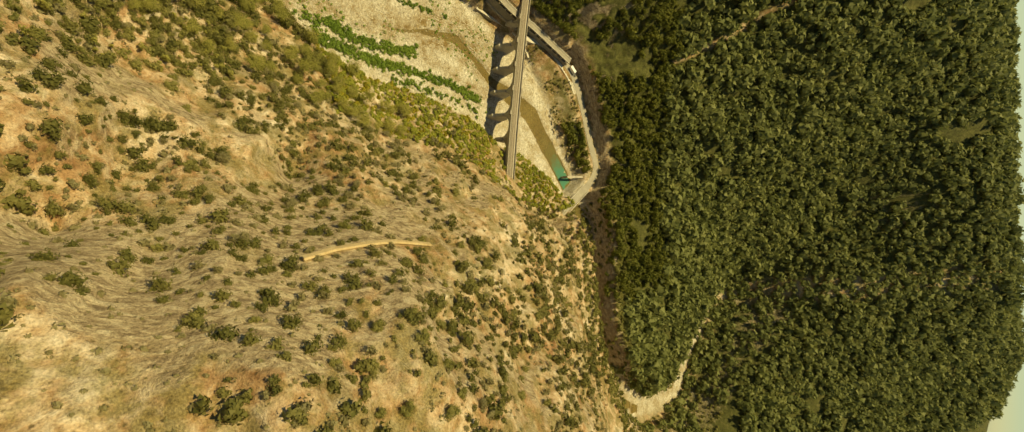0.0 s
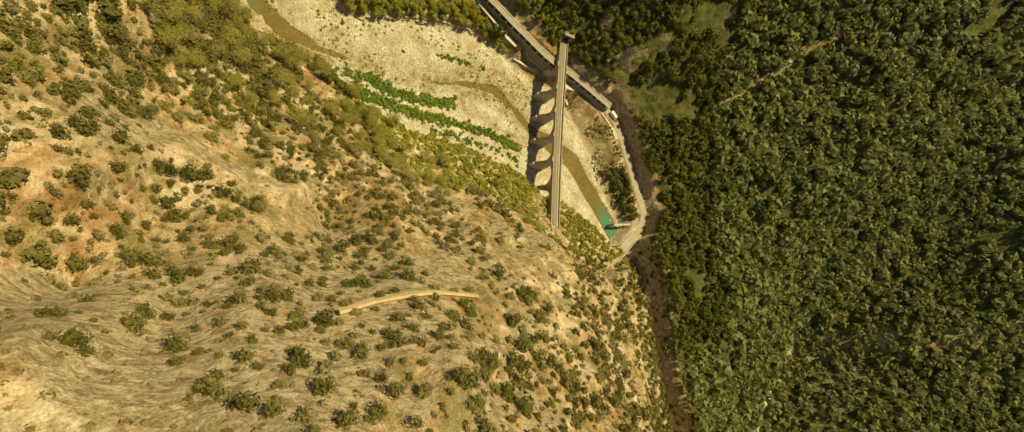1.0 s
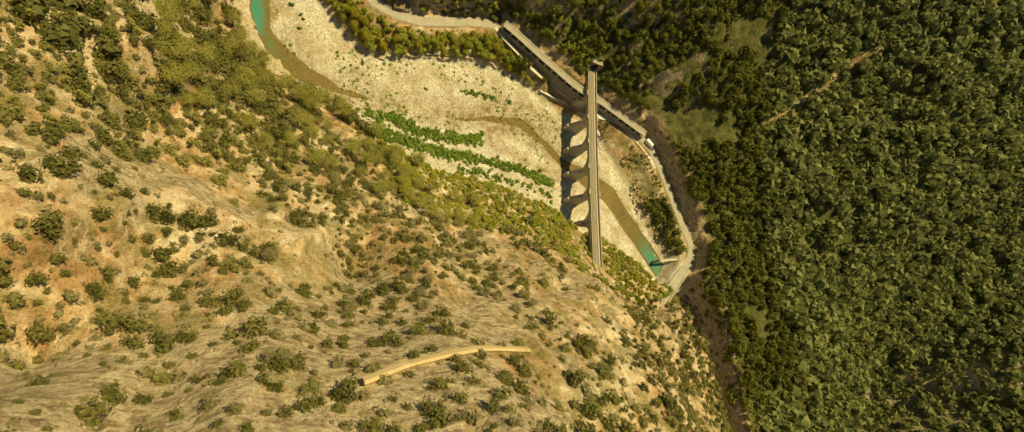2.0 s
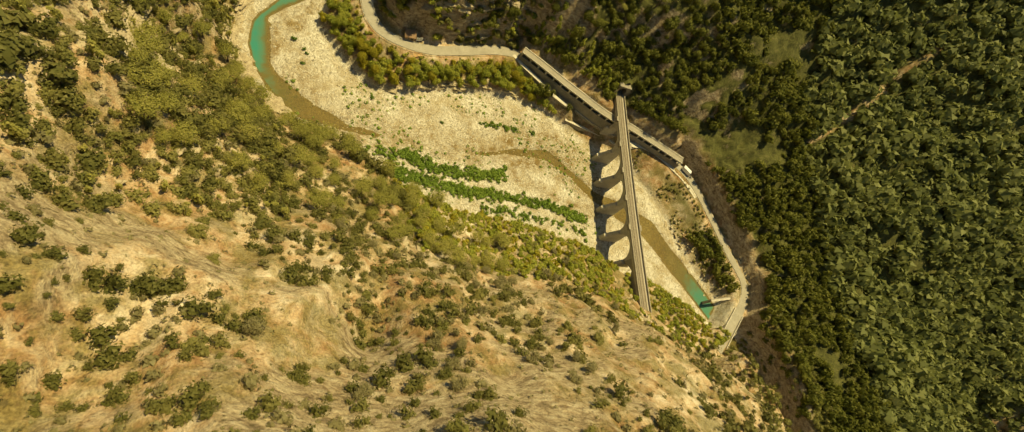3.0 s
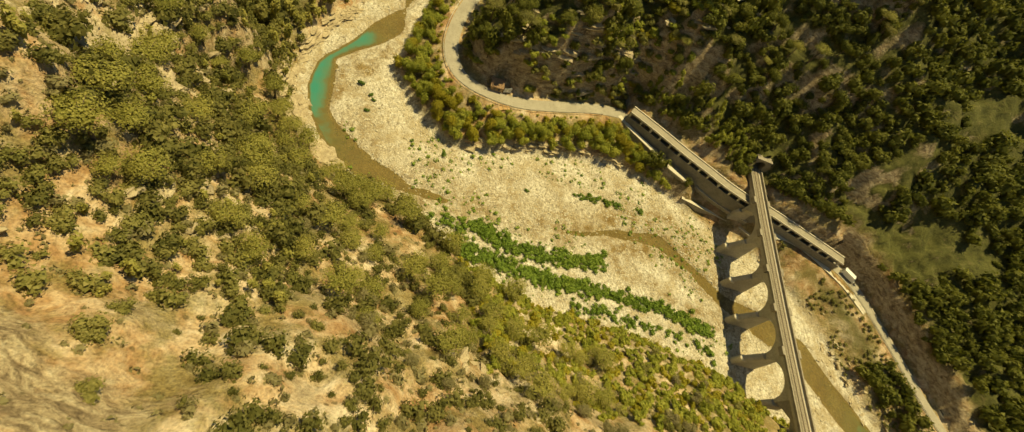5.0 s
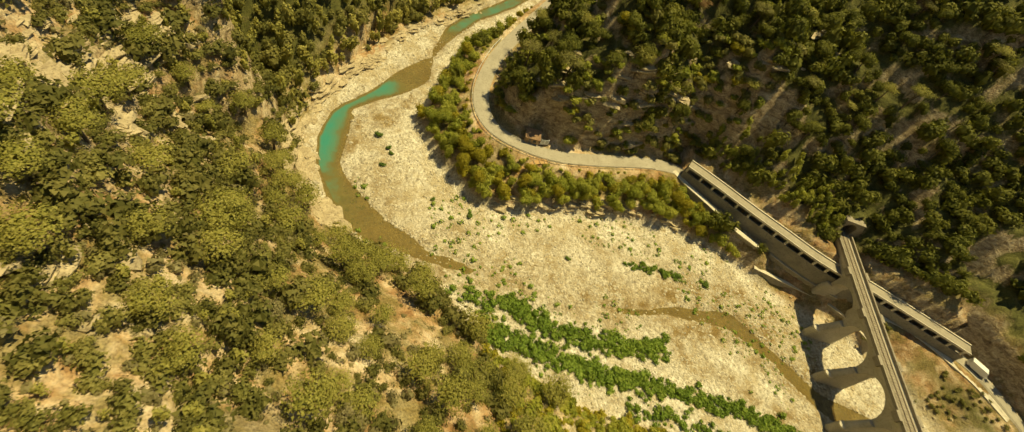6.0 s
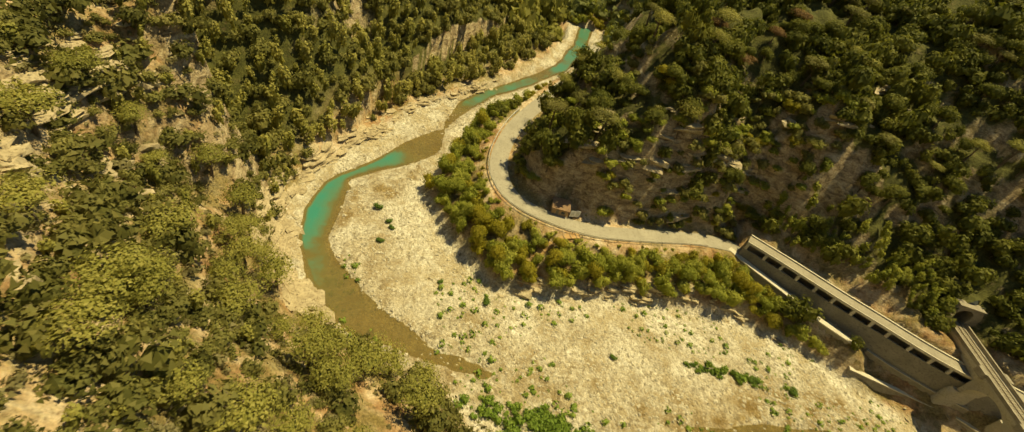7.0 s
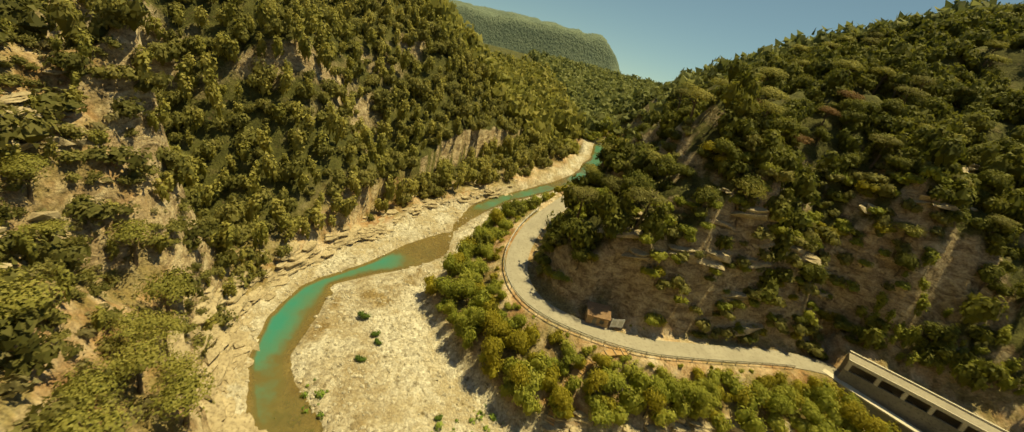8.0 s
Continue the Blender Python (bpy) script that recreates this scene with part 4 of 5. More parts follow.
joined("bank_willows", BANK_CROWNS, pts[pick < 0.6] - [0, 0, 0.4], below_road(pts[pick < 0.6], rng.uniform(1.3, 2.6, (pick < 0.6).sum()), 1.7), 1.1, F_WILLOW, "fresh green trees on the bank below the road", "woodland")
joined("bank_yellow_trees", BANK_CROWNS, pts[pick >= 0.6] - [0, 0, 0.4], below_road(pts[pick >= 0.6], rng.uniform(1.2, 2.3, (pick >= 0.6).sum()), 1.6), 1.0, F_YELLOW, "yellow-green trees on the bank below the road", "woodland")

# dry scrub on the bare earth between the stream and the road downstream
pts = scatter(4000, 108, 168, -62, 24, lambda x, y, z, db, dr: ~on_a(x, y) & (road_side(x, y) < 0) & (db > 0.5) & (dr > 4.5) & (fbm(x, y, 8, 3, 84) > 0.0), 2.0)
joined("slope_scrub", NEAR_BUSH, pts - [0, 0, 0.15], rng.uniform(0.5, 1.3, len(pts)), 0.95, F_SCRUB, "olive scrub on the bare earth below the road", "scrub")
# scrub over the rocky spur
pts = scatter(9000, -100, -34, -25, 68, lambda x, y, z, db, dr: on_a(x, y) & (db > 2.5) & (fbm(x, y, 13, 3, 83) < 0.10), 2.7)
pick = rng.uniform(size=len(pts))
joined("spur_scrub", NEAR_BUSH, pts[pick < 0.7] - [0, 0, 0.2], rng.uniform(0.9, 2.3, (pick < 0.7).sum()), 1.0, F_SCRUB, "olive green scrub covering the rocky spur", "scrub")
joined("spur_pines", SPIRE_FORMS, pts[pick >= 0.7] - [0, 0, 0.2], rng.uniform(0.8, 1.8, (pick >= 0.7).sum()), 1.0, F_PINE, "young olive green pines on the rocky spur", "woodland")

# scrub on the rock above the road, and in the narrow gorge downstream
pts = scatter(9000, 4, 90, 60, 100, lambda x, y, z, db, dr: ~on_a(x, y) & (dr > 4.2) & (dr < 26) & (road_side(x, y) > 0) & (np.hypot(x - 20.5, y - 63.5) > 5.5) & (fbm(x, y, 10, 3, 72) > 0.12), 2.3)
pick = rng.uniform(size=len(pts))
joined("cliff_scrub", BUSH_FORMS, pts[pick < 0.6] + [0, -0.4, 0.3], rng.uniform(0.9, 2.6, (pick < 0.6).sum()), 1.05, F_SCRUB, "olive scrub growing on the rock above the road", "scrub")
joined("cliff_green_scrub", BUSH_FORMS, pts[pick >= 0.6] + [0, -0.4, 0.3], rng.uniform(0.9, 2.3, (pick >= 0.6).sum()), 1.05, F_WILLOW, "green scrub growing on the rock above the road", "scrub")
pts = scatter(18000, 96, 300, -300, -84, lambda x, y, z, db, dr: (db > np.where(x > 190, 1.5, -2.5)) & (db < 22) & (dr > 4) & (fbm(x, y, 12, 3, 73) < 0.34 + 0.02 * db), 2.7)
joined("gorge_scrub", LOW_BUSH, pts - [0, 0, 0.2], rng.uniform(1.0, 2.6, len(pts)), 1.0, F_SCRUB, "olive scrub filling the narrow gorge downstream", "scrub")

# bushes on the shingle
def along_line(line, n, spread):
    p = smooth_line(line, 12)
    k = rng.integers(0, len(p), n)
    q = p[k, :2] + rng.normal(0, spread, (n, 2))
    return np.stack([q[:, 0], q[:, 1], ground_at(q[:, 0], q[:, 1])], -1)


pts = along_line([(78, 67), (90, 57.5), (100, 49), (112, 40.5)], 150, 2.6)
pts = pts[seg_dist(pts[:, 0], pts[:, 1], GALLERY) > 5.5]
joined("slope_saplings", SPIRE_FORMS, pts - [0, 0, 0.3], rng.uniform(0.9, 1.9, len(pts)), 1.0, F_WILLOW, "pale green feathery saplings on the slope behind the gallery", "woodland")
pts = np.concatenate([along_line([(12, 15), (22, 9.5), (41, 5.4), (54, 6)], 420, 1.3), along_line([(6, 8), (26, 0.6), (47, -4), (72, -10), (90, -18)], 760, 1.2),
                      along_line([(40, -9), (60, -14), (88, -24)], 110, 1.2), along_line([(50, 30), (64, 28)], 40, 1.2), along_line([(0, 17), (14, 12)], 40, 2.0)])
joined("streamside_bushes", LOW_BUSH, pts - [0, 0, 0.15], rng.uniform(0.45, 1.5, len(pts)), 0.95, F_STRIP, "bright green bushes in strips along the shingle", "bushes")
pts = scatter(4600, -35, 110, -25, 48, lambda x, y, z, db, dr: (db < -0.6) & (fbm(x, y, 14, 2, 95) > 0.02), 1.9)
joined("shingle_tufts", TUFT_FORMS, pts - [0, 0, 0.05], 0.22 + 0.65 * rng.uniform(size=len(pts)) ** 2, 0.9, F_STRIP, "small green tufts growing between the stones", "herbs")


# ---- stones of the bed ----
def build_stones():
    r = np.random.default_rng(21)
    forms = [octa_ball(900 + k, 0.38, True) for k in range(8)]
    x, y = r.uniform(-48, 130, 130000), r.uniform(-50, 130, 130000)
    z, db, ds, dr = ground_height(x, y)
    ok = (db < 0.8) & ((ds > -0.8) | ((x > -24) & (x < 76))) & (r.uniform(size=len(x)) < 0.25 + 0.75 * smooth01(fbm(x, y, 10, 3, 55) * 2 + 0.5))
    x, y, z = x[ok][:22000], y[ok][:22000], z[ok][:22000]
    size = 0.09 + 0.36 * r.uniform(size=len(x)) ** 3.4
    kind = r.integers(0, 8, len(x))
    vs, fs, n0 = [], [], 0
    for k, (fv, ff) in enumerate(forms):
        s = np.where(kind == k)[0]
        a = r.uniform(0, 6.28, len(s))
        fx = fv[None, :, 0] * np.cos(a)[:, None] - fv[None, :, 1] * np.sin(a)[:, None]
        fy = fv[None, :, 0] * np.sin(a)[:, None] + fv[None, :, 1] * np.cos(a)[:, None]
        v = np.stack([fx * (size[s] * r.uniform(0.8, 1.5, len(s)))[:, None], fy * size[s][:, None], fv[None, :, 2] * (size[s] * 0.65)[:, None]], -1)
        v += np.stack([x[s], y[s], z[s] + size[s] * 0.15], -1)[:, None, :]
        vs.append(v.reshape(-1, 3))
        fs.append((ff[None] + (np.arange(len(s)) * len(fv))[:, None, None] + n0).reshape(-1, 3))
        n0 += len(fv) * len(s)
    me = from_arrays("shingle_stones", np.concatenate(vs), np.concatenate(fs), [M_STONE])
    tagged(new("shingle_stones", me), "pale rounded stones and cobbles of the river bed", "stones", kind="stuff")


build_stones()

# ---- railway viaduct ----


def on_deck(s, l, z):
    """A point by its way along the track, its offset to the east and its height."""
    tx = 0.245 + 0.0006 * s
    k = 1 / math.hypot(tx, 1)
    return (deck_axis(s) + l * k, s - l * tx * k, z)


def build_viaduct():
    top = empty("viaduct", pose(110, 0, 0))
    inv = Matrix.Translation((-110, 0, 0))

    def add(name, bm, material, parent=None, label=""):
        bm.transform(inv)
        bmesh.ops.recalc_face_normals(bm, faces=bm.faces)
        return part(name, bm, material, parent or top, label)

    piers = [24.5, 11.2, -2.1, -15.4, -28.7, -42.0]
    spring, soffit = DECK_Z - 6.9, DECK_Z - 1.4
    # arches between the piers
    for a, b in zip(piers[:-1], piers[1:]):
        lo, hi = b + 1.02, a - 1.02
        c, r = (lo + hi) / 2, (hi - lo) / 2
        arch = [(c + r * math.cos(t), spring + (soffit - 0.1 - spring) * math.sin(t)) for t in np.linspace(0, math.pi, 17)]
        bm = bmesh.new()
        prism(bm, [(a, soffit + 0.5), (a, spring), *arch, (b, spring), (b, soffit + 0.5)], on_deck, -2.3, 2.3)
        add("arch", bm, M_CONC)
    # last arch into the hillside on the south bank, and the deck's ends
    bm = bmesh.new()
    prism(bm, [(-42.0, soffit + 0.5), (-42, spring + 1), (-47, soffit - 1), (-52, soffit - 3), (-68, soffit - 4), (-68, soffit + 0.5)], on_deck, -2.3, 2.3)
    add("abutment", bm, M_MASON)
    bm = bmesh.new()
    prism(bm, [(24.5, soffit + 0.5), (24.5, soffit - 1.4), (33, soffit - 0.4), (39.5, soffit - 0.4), (39.5, soffit + 0.5)], on_deck, -2.3, 2.3)
    add("end_span", bm, M_CONC)
    # piers with rounded cutwaters, wider towards the foot
    for s0 in piers:
        foot = -1.6 if s0 < 20 else 2.0
        if s0 < -35:
            foot = 6
        # a long wall across the track with a rounded bow upstream, its shoulder rising to the arches
        bm = bmesh.new()
        rings = []
        low = foot < 0
        for z, west, east in ((foot, 6.1 if low else 3.6, 3.3), (4.4, 5.8 if low else 3.2, 2.9), (5.0, 5.0 if low else 3.1, 2.8), (spring - 1.2, 2.9, 2.4), (spring, 2.3, 2.3)):
            hw = 1.0 + 0.012 * (spring - z)
            if z < foot:
                continue
            ring = [(hw * math.cos(t), east - 0.6 + 0.6 * math.sin(t)) for t in np.linspace(0, math.pi, 9)]
            ring += [(hw * math.cos(t), -west + hw * math.sin(t)) for t in np.linspace(math.pi, 2 * math.pi, 9)]
            rings.append([bm.verts.new(on_deck(s0 + a, b, z)) for a, b in ring])
        for r0, r1 in zip(rings[:-1], rings[1:]):
            n = len(r0)
            for i in range(n):
                bm.faces.new((r0[i], r0[(i + 1) % n], r1[(i + 1) % n], r1[i]))
        bm.faces.new(rings[0][::-1])
        bm.faces.new(rings[-1])
        pier = add("pier", bm, M_CONC)
        if low:
            # pale cap on the bow
            bm = bmesh.new()
            ring = [(1.16 * math.cos(t), -5.5 + 1.5 * math.sin(t)) for t in np.linspace(math.pi, 2 * math.pi, 9)] + [(1.16, -5.0), (-1.16, -5.0)]
            lo = [bm.verts.new(on_deck(s0 + a, b, 4.3)) for a, b in ring]
            hi = [bm.verts.new(on_deck(s0 + a * 0.97, b, 4.75)) for a, b in ring]
            tip = [bm.verts.new(on_deck(s0 + a * 0.5, -5.2 + (b + 5.2) * 0.6, 5.1)) for a, b in ring]
            for r0, r1 in ((lo, hi), (hi, tip)):
                for i in range(len(r0)):
                    bm.faces.new((r0[i], r0[(i + 1) % len(r0)], r1[(i + 1) % len(r0)], r1[i]))
            bm.faces.new(lo[::-1])
            bm.faces.new(tip)
            add("cutwater", bm, M_CONC_PALE, pier, "pale capped cutwater")
    # the deck: ballast trough with parapets and refuges
    line = [on_deck(s, 0, DECK_Z) for s in np.linspace(-70, 39.6, 60)]
    p = np.array(line)
    nor = -line_normals(p)
    bm = bmesh.new()
    strip(bm, p, nor, [(-2.6, -1.1), (2.6, -1.1), (2.75, -0.3), (2.75, -0.05), (-2.75, -0.05), (-2.75, -0.3)])
    deck = add("deck", bm, M_CONC)
    bm = bmesh.new()
    strip(bm, p, nor, [(-1.75, -0.1), (1.75, -0.1), (1.35, 0.28), (-1.35, 0.28)])
    add("ballast_bed", bm, M_BALLAST, None, "dusty brown ballast")
    for side in (-1, 1):
        bm = bmesh.new()
        o = 2.55 * side
        strip(bm, p, nor, [(o - 0.17, -0.1), (o + 0.17, -0.1), (o + 0.17, 0.62), (o + 0.22, 0.64), (o + 0.22, 0.78), (o - 0.22, 0.78), (o - 0.22, 0.64), (o - 0.17, 0.62)])
        add("parapet", bm, M_MASON)
        bm = bmesh.new()
        strip(bm, p, nor, [(0.72 * side - 0.045, 0.36), (0.72 * side + 0.045, 0.36), (0.72 * side + 0.035, 0.52), (0.72 * side - 0.035, 0.52)])
        add("rail", bm, M_STEEL, None, "worn steel rail")
        for s0 in (piers[0], piers[1], piers[2], piers[3], piers[4]):
            bm = bmesh.new()
            c = np.array(on_deck(s0, 3.05 * side, DECK_Z))
            box(bm, -0.45, 0.45, -1.3, 1.3, -0.75, 0.86)
            chamfer(bm, 0.05)
            bm.transform(Matrix.Translation(c) @ Matrix.Rotation(-math.atan(0.245 + 0.0006 * s0), 4, "Z"))
            add("refuge", bm, M_MASON, None, "small refuge bay")
    return top, add


viaduct, add_to_viaduct = build_viaduct()
tagged(viaduct, "grey single-track railway viaduct on rounded concrete piers", "viaduct")


def build_sleepers():
    bm = bmesh.new()
    box(bm, -1.2, 1.2, -0.13, 0.13, 0.0, 0.16)
    chamfer(bm, 0.02)
    me = bpy.data.meshes.new("sleeper")
    bm.to_mesh(me)
    bm.free()
    me.materials.append(M_SLEEPER)
    for s in np.arange(-66, 39, 0.75):
        o = new("sleeper", me)
        o.parent = viaduct
        x, y, z = on_deck(s, 0, DECK_Z + 0.22)
        o.matrix_local = Matrix.Translation((x - 110, y, z)) @ Matrix.Rotation(-math.atan(0.245 + 0.0006 * s), 4, "Z")


# ---- tunnel mouth ----
def build_portal():
    top = empty("tunnel_portal", pose(*on_deck(39.7, 0, DECK_Z - 0.4)) @ Matrix.Rotation(-math.atan(0.245 + 0.0006 * 40), 4, "Z"))
    arc = [(2.05 * math.cos(t), 2.7 + 2.05 * math.sin(t)) for t in np.linspace(0, math.pi, 15)]
    hole = [(2.05, 0.0), *arc, (-2.05, 0.0)]
    outer = [(4.4, 0.0), (4.4, 3.2), (3.2, 5.5), (-3.2, 5.5), (-4.4, 3.2), (-4.4, 0.0)]
    bm = bmesh.new()

    def ring_side(y):
        h = [bm.verts.new((x, y, z)) for x, z in hole]
        o = [bm.verts.new((x, y, z)) for x, z in outer]
        return h, o

    h0, o0 = ring_side(0)
    h1, o1 = ring_side(2.2)
    nh = len(hole)
    for h, o, flip in ((h0, o0, False), (h1, o1, True)):
        cuts = [0, 3, 6, 10, 13, nh - 1]
        for k in range(5):
            poly = [o[k], o[k + 1]] + [h[i] for i in range(cuts[k + 1], cuts[k] - 1, -1)]
            bm.faces.new(poly[::-1] if flip else poly)
    for i in range(nh - 1):
        bm.faces.new((h0[i], h1[i], h1[i + 1], h0[i + 1]))
    for i in range(5):
        bm.faces.new((o0[i], o0[i + 1], o1[i + 1], o1[i]))
    bmesh.ops.recalc_face_normals(bm, faces=bm.faces)
    part("face", bm, M_MASON, top)
    bm = bmesh.new()
    a = [bm.verts.new((x * 1.03, 0.2, z + 0.02)) for x, z in hole]
    b = [bm.verts.new((x * 1.03, 15, z + 0.02)) for x, z in hole]
    for i in range(nh - 1):
        bm.faces.new((a[i], a[i + 1], b[i + 1], b[i]))
    bm.faces.new(b)
    bm.faces.new((a[0], a[-1], b[-1], b[0]))
    part("lining", bm, M_DARK, top, "dark tunnel lining")
    bm = bmesh.new()
    box(bm, -3.4, 3.4, -0.2, 2.3, 5.503, 5.85)
    chamfer(bm, 0.06)
    part("coping", bm, M_MASON, top, "weathered stone coping")
    tagged(top, "small grey stone railway tunnel portal in the wooded slope", "tunnel portal")


build_portal()


# ---- rockfall gallery over the road ----
def build_gallery():
    p = smooth_line(GALLERY, 14)
    nor = line_normals(p)
    o = p[0]
    top = empty("road_gallery", pose(o[0], o[1], o[2]))
    inv = Matrix.Translation((-o[0], -o[1], -o[2]))

    def add(name, bm, material, label=""):
        bm.transform(inv)
        return part(name, bm, material, top, label)

    # nor points to the hill side (left when going downstream)
    bm = bmesh.new()
    strip(bm, p, nor, [(-2.25, 4.30), (0.95, 4.5), (0.95, 4.9), (-2.25, 4.70)])
    add("roof_slab", bm, M_ROOF)
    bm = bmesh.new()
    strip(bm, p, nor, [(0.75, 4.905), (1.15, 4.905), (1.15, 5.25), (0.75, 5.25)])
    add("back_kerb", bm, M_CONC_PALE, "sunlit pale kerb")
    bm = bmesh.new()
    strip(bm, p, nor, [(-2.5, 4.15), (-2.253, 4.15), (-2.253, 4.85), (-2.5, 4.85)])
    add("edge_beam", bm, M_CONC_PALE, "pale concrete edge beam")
    bm = bmesh.new()
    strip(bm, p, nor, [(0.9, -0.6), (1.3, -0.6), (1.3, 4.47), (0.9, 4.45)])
    add("back_wall", bm, M_DARK, "back wall with shade in its colour")
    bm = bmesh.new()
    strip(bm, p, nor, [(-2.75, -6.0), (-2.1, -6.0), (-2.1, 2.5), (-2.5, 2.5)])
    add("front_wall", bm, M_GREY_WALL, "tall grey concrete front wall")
    # columns between the openings
    length = np.r_[0, np.cumsum(np.hypot(*np.diff(p[:, :2], axis=0).T))]
    bm0 = bmesh.new()
    box(bm0, -0.36, 0.36, -0.2, 0.2, 0.0, 1.68)
    chamfer(bm0, 0.04)
    me = bpy.data.meshes.new("column")
    bm0.to_mesh(me)
    bm0.free()
    me.materials.append(M_CONC_PALE)
    for s in np.arange(0.3, length[-1], 4.6):
        k = min(np.searchsorted(length, s), len(p) - 1)
        q = p[k, :2] - nor[k] * 2.33
        col = new("column", me)
        col.parent = top
        col.matrix_local = inv @ Matrix.Translation((q[0], q[1], p[k, 2] + 2.485)) @ Matrix.Rotation(math.atan2(-nor[k][0], nor[k][1]), 4, "Z")
    tagged(top, "long concrete rockfall gallery with square openings over the road", "road gallery")


build_gallery()
build_sleepers()

# ---- trees and bushes that stand apart ----


def tube(bm, pts, radii, sides=7):
    """A tapered limb through points."""
    rings = []
    for k, (p, r) in enumerate(zip(pts, radii)):
        a = Vector(pts[max(k - 1, 0)])
        b = Vector(pts[min(k + 1, len(pts) - 1)])
        q = (b - a).to_track_quat("Z", "Y")
        rings.append([bm.verts.new(Vector(p) + q @ Vector((r * math.cos(t), r * math.sin(t), 0))) for t in [2 * math.pi * i / sides for i in range(sides)]])
    for r0, r1 in zip(rings[:-1], rings[1:]):
        for i in range(sides):
            bm.faces.new((r0[i], r0[(i + 1) % sides], r1[(i + 1) % sides], r1[i]))
    bm.faces.new(rings[0][::-1])
    bm.faces.new(rings[-1])


def trunk_mesh(seed, height, r0, limbs, spread, material):
    r = random.Random(seed)
    bm = bmesh.new()
    lean = (r.uniform(-0.12, 0.12), r.uniform(-0.12, 0.12))
    pts = [(lean[0] * z * height + r.uniform(-0.1, 0.1), lean[1] * z * height + r.uniform(-0.1, 0.1), z * height) for z in (-0.12, 0.0, 0.3, 0.6, 0.85, 1.0)]
    tube(bm, pts, [r0 * 1.5, r0 * 1.25, r0, r0 * 0.75, r0 * 0.5, r0 * 0.25])
    for k in range(limbs):
        a = k / limbs * 6.28 + r.uniform(-0.4, 0.4)
        z = r.uniform(0.45, 0.9)
        o = (lean[0] * z * height, lean[1] * z * height, z * height)
        d = spread * r.uniform(0.6, 1.0)
        tube(bm, [o, (o[0] + math.cos(a) * d * 0.5, o[1] + math.sin(a) * d * 0.5, o[2] + 0.25 * d), (o[0] + math.cos(a) * d, o[1] + math.sin(a) * d, o[2] + 0.5 * d)],
             [r0 * 0.42, r0 * 0.28, r0 * 0.1], 5)
    me = bpy.data.meshes.new("trunk")
    bm.to_mesh(me)
    bm.free()
    me.materials.append(material)
    return me


def crown_mesh(form, sx, sz, z0, material):
    v, f, t = form
    w = v * [sx, sx, sz] + [0, 0, z0]
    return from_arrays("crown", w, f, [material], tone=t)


def tree_kind(name, label, category, trunk, crown_me, group):
    top = empty(name)
    for nm, me in (("trunk", trunk), ("crown", crown_me)):
        o = new(nm, me)
        o.parent = top
    return tagged(top, label, category, group)


def plant_many(protos, pts, lo, hi):
    """Sets copies of some plants on the ground; the first copies are the plants themselves."""
    for k, p in enumerate(pts):
        s = rng.uniform(lo, hi)
        m = Matrix.Translation((float(p[0]), float(p[1]), float(p[2]) - 0.15)) @ Matrix.Rotation(rng.uniform(0, 6.28), 4, "Z")
        if k < len(protos):
            protos[k].matrix_basis = m
            protos[k].scale = (s, s, s * rng.uniform(0.85, 1.2))
        else:
            c = copy_thing(protos[k % len(protos)], m)
            c.scale = (s, s, s * rng.uniform(0.85, 1.2))


HD_PINE = [crown(700 + k, 9, 1600, 0.070, 1.05, 0.85, 0.85, 0.34, True) for k in range(3)]
HD_OAK = [crown(720 + k, 7, 1050, 0.095, 1.0, 1.0, 0.0, 0.62) for k in range(3)]
HD_BUSH = [crown(740 + k, 5, 560, 0.12, 1.05, 0.75, 0.0, 0.66) for k in range(4)]

# pines with open, flat crowns on the spur and the hill
pines = [tree_kind("pine_tree", "olive green pine with a bare trunk on the dry slope", "tree",
                   trunk_mesh(11 + k, 4.6, 0.20, 6, 1.6, M_BARK), crown_mesh(HD_PINE[k], 2.7, 2.1, 3.0, F_PINE), "pines on the dry slope") for k in range(3)]
spot = scatter(3000, -64, 40, -58, 50, lambda x, y, z, db, dr: on_a(x, y) & (db > 5) & (y > -34 - 0.4 * x) & (fbm(x, y, 20, 2, 63) > -0.35), 5.4)
plant_many(pines, spot[:85], 0.8, 1.45)
# grey-leaved dry trees
dry_trees = [tree_kind("dry_tree", "grey-brown half-bare tree on the stony hill", "tree",
                       trunk_mesh(41 + k, 3.0, 0.16, 7, 1.7, M_BARE), crown_mesh(HD_OAK[k], 1.9, 1.7, 1.1, F_DRY), "dry trees on the hill") for k in range(2)]
spot = scatter(900, -45, 70, -75, 12, lambda x, y, z, db, dr: on_a(x, y) & (db > 10) & (fbm(x, y, 16, 2, 64) > 0.05), 6.0)
plant_many(dry_trees, spot[:40], 0.7, 1.15)
# evergreen oaks above the road
oaks = [tree_kind("oak_tree", "round-crowned evergreen oak on the slope above the road", "tree",
                  trunk_mesh(61 + k, 3.4, 0.2, 6, 1.8, M_BARK), crown_mesh(HD_OAK[k], 2.8, 2.7, 1.7, F_OAK), "oaks above the road") for k in range(3)]
spot = scatter(1600, 8, 150, 50, 120, lambda x, y, z, db, dr: ~on_a(x, y) & (dr > 6) & (db > 14), 7.0)
plant_many(oaks, spot[:70], 0.7, 1.2)
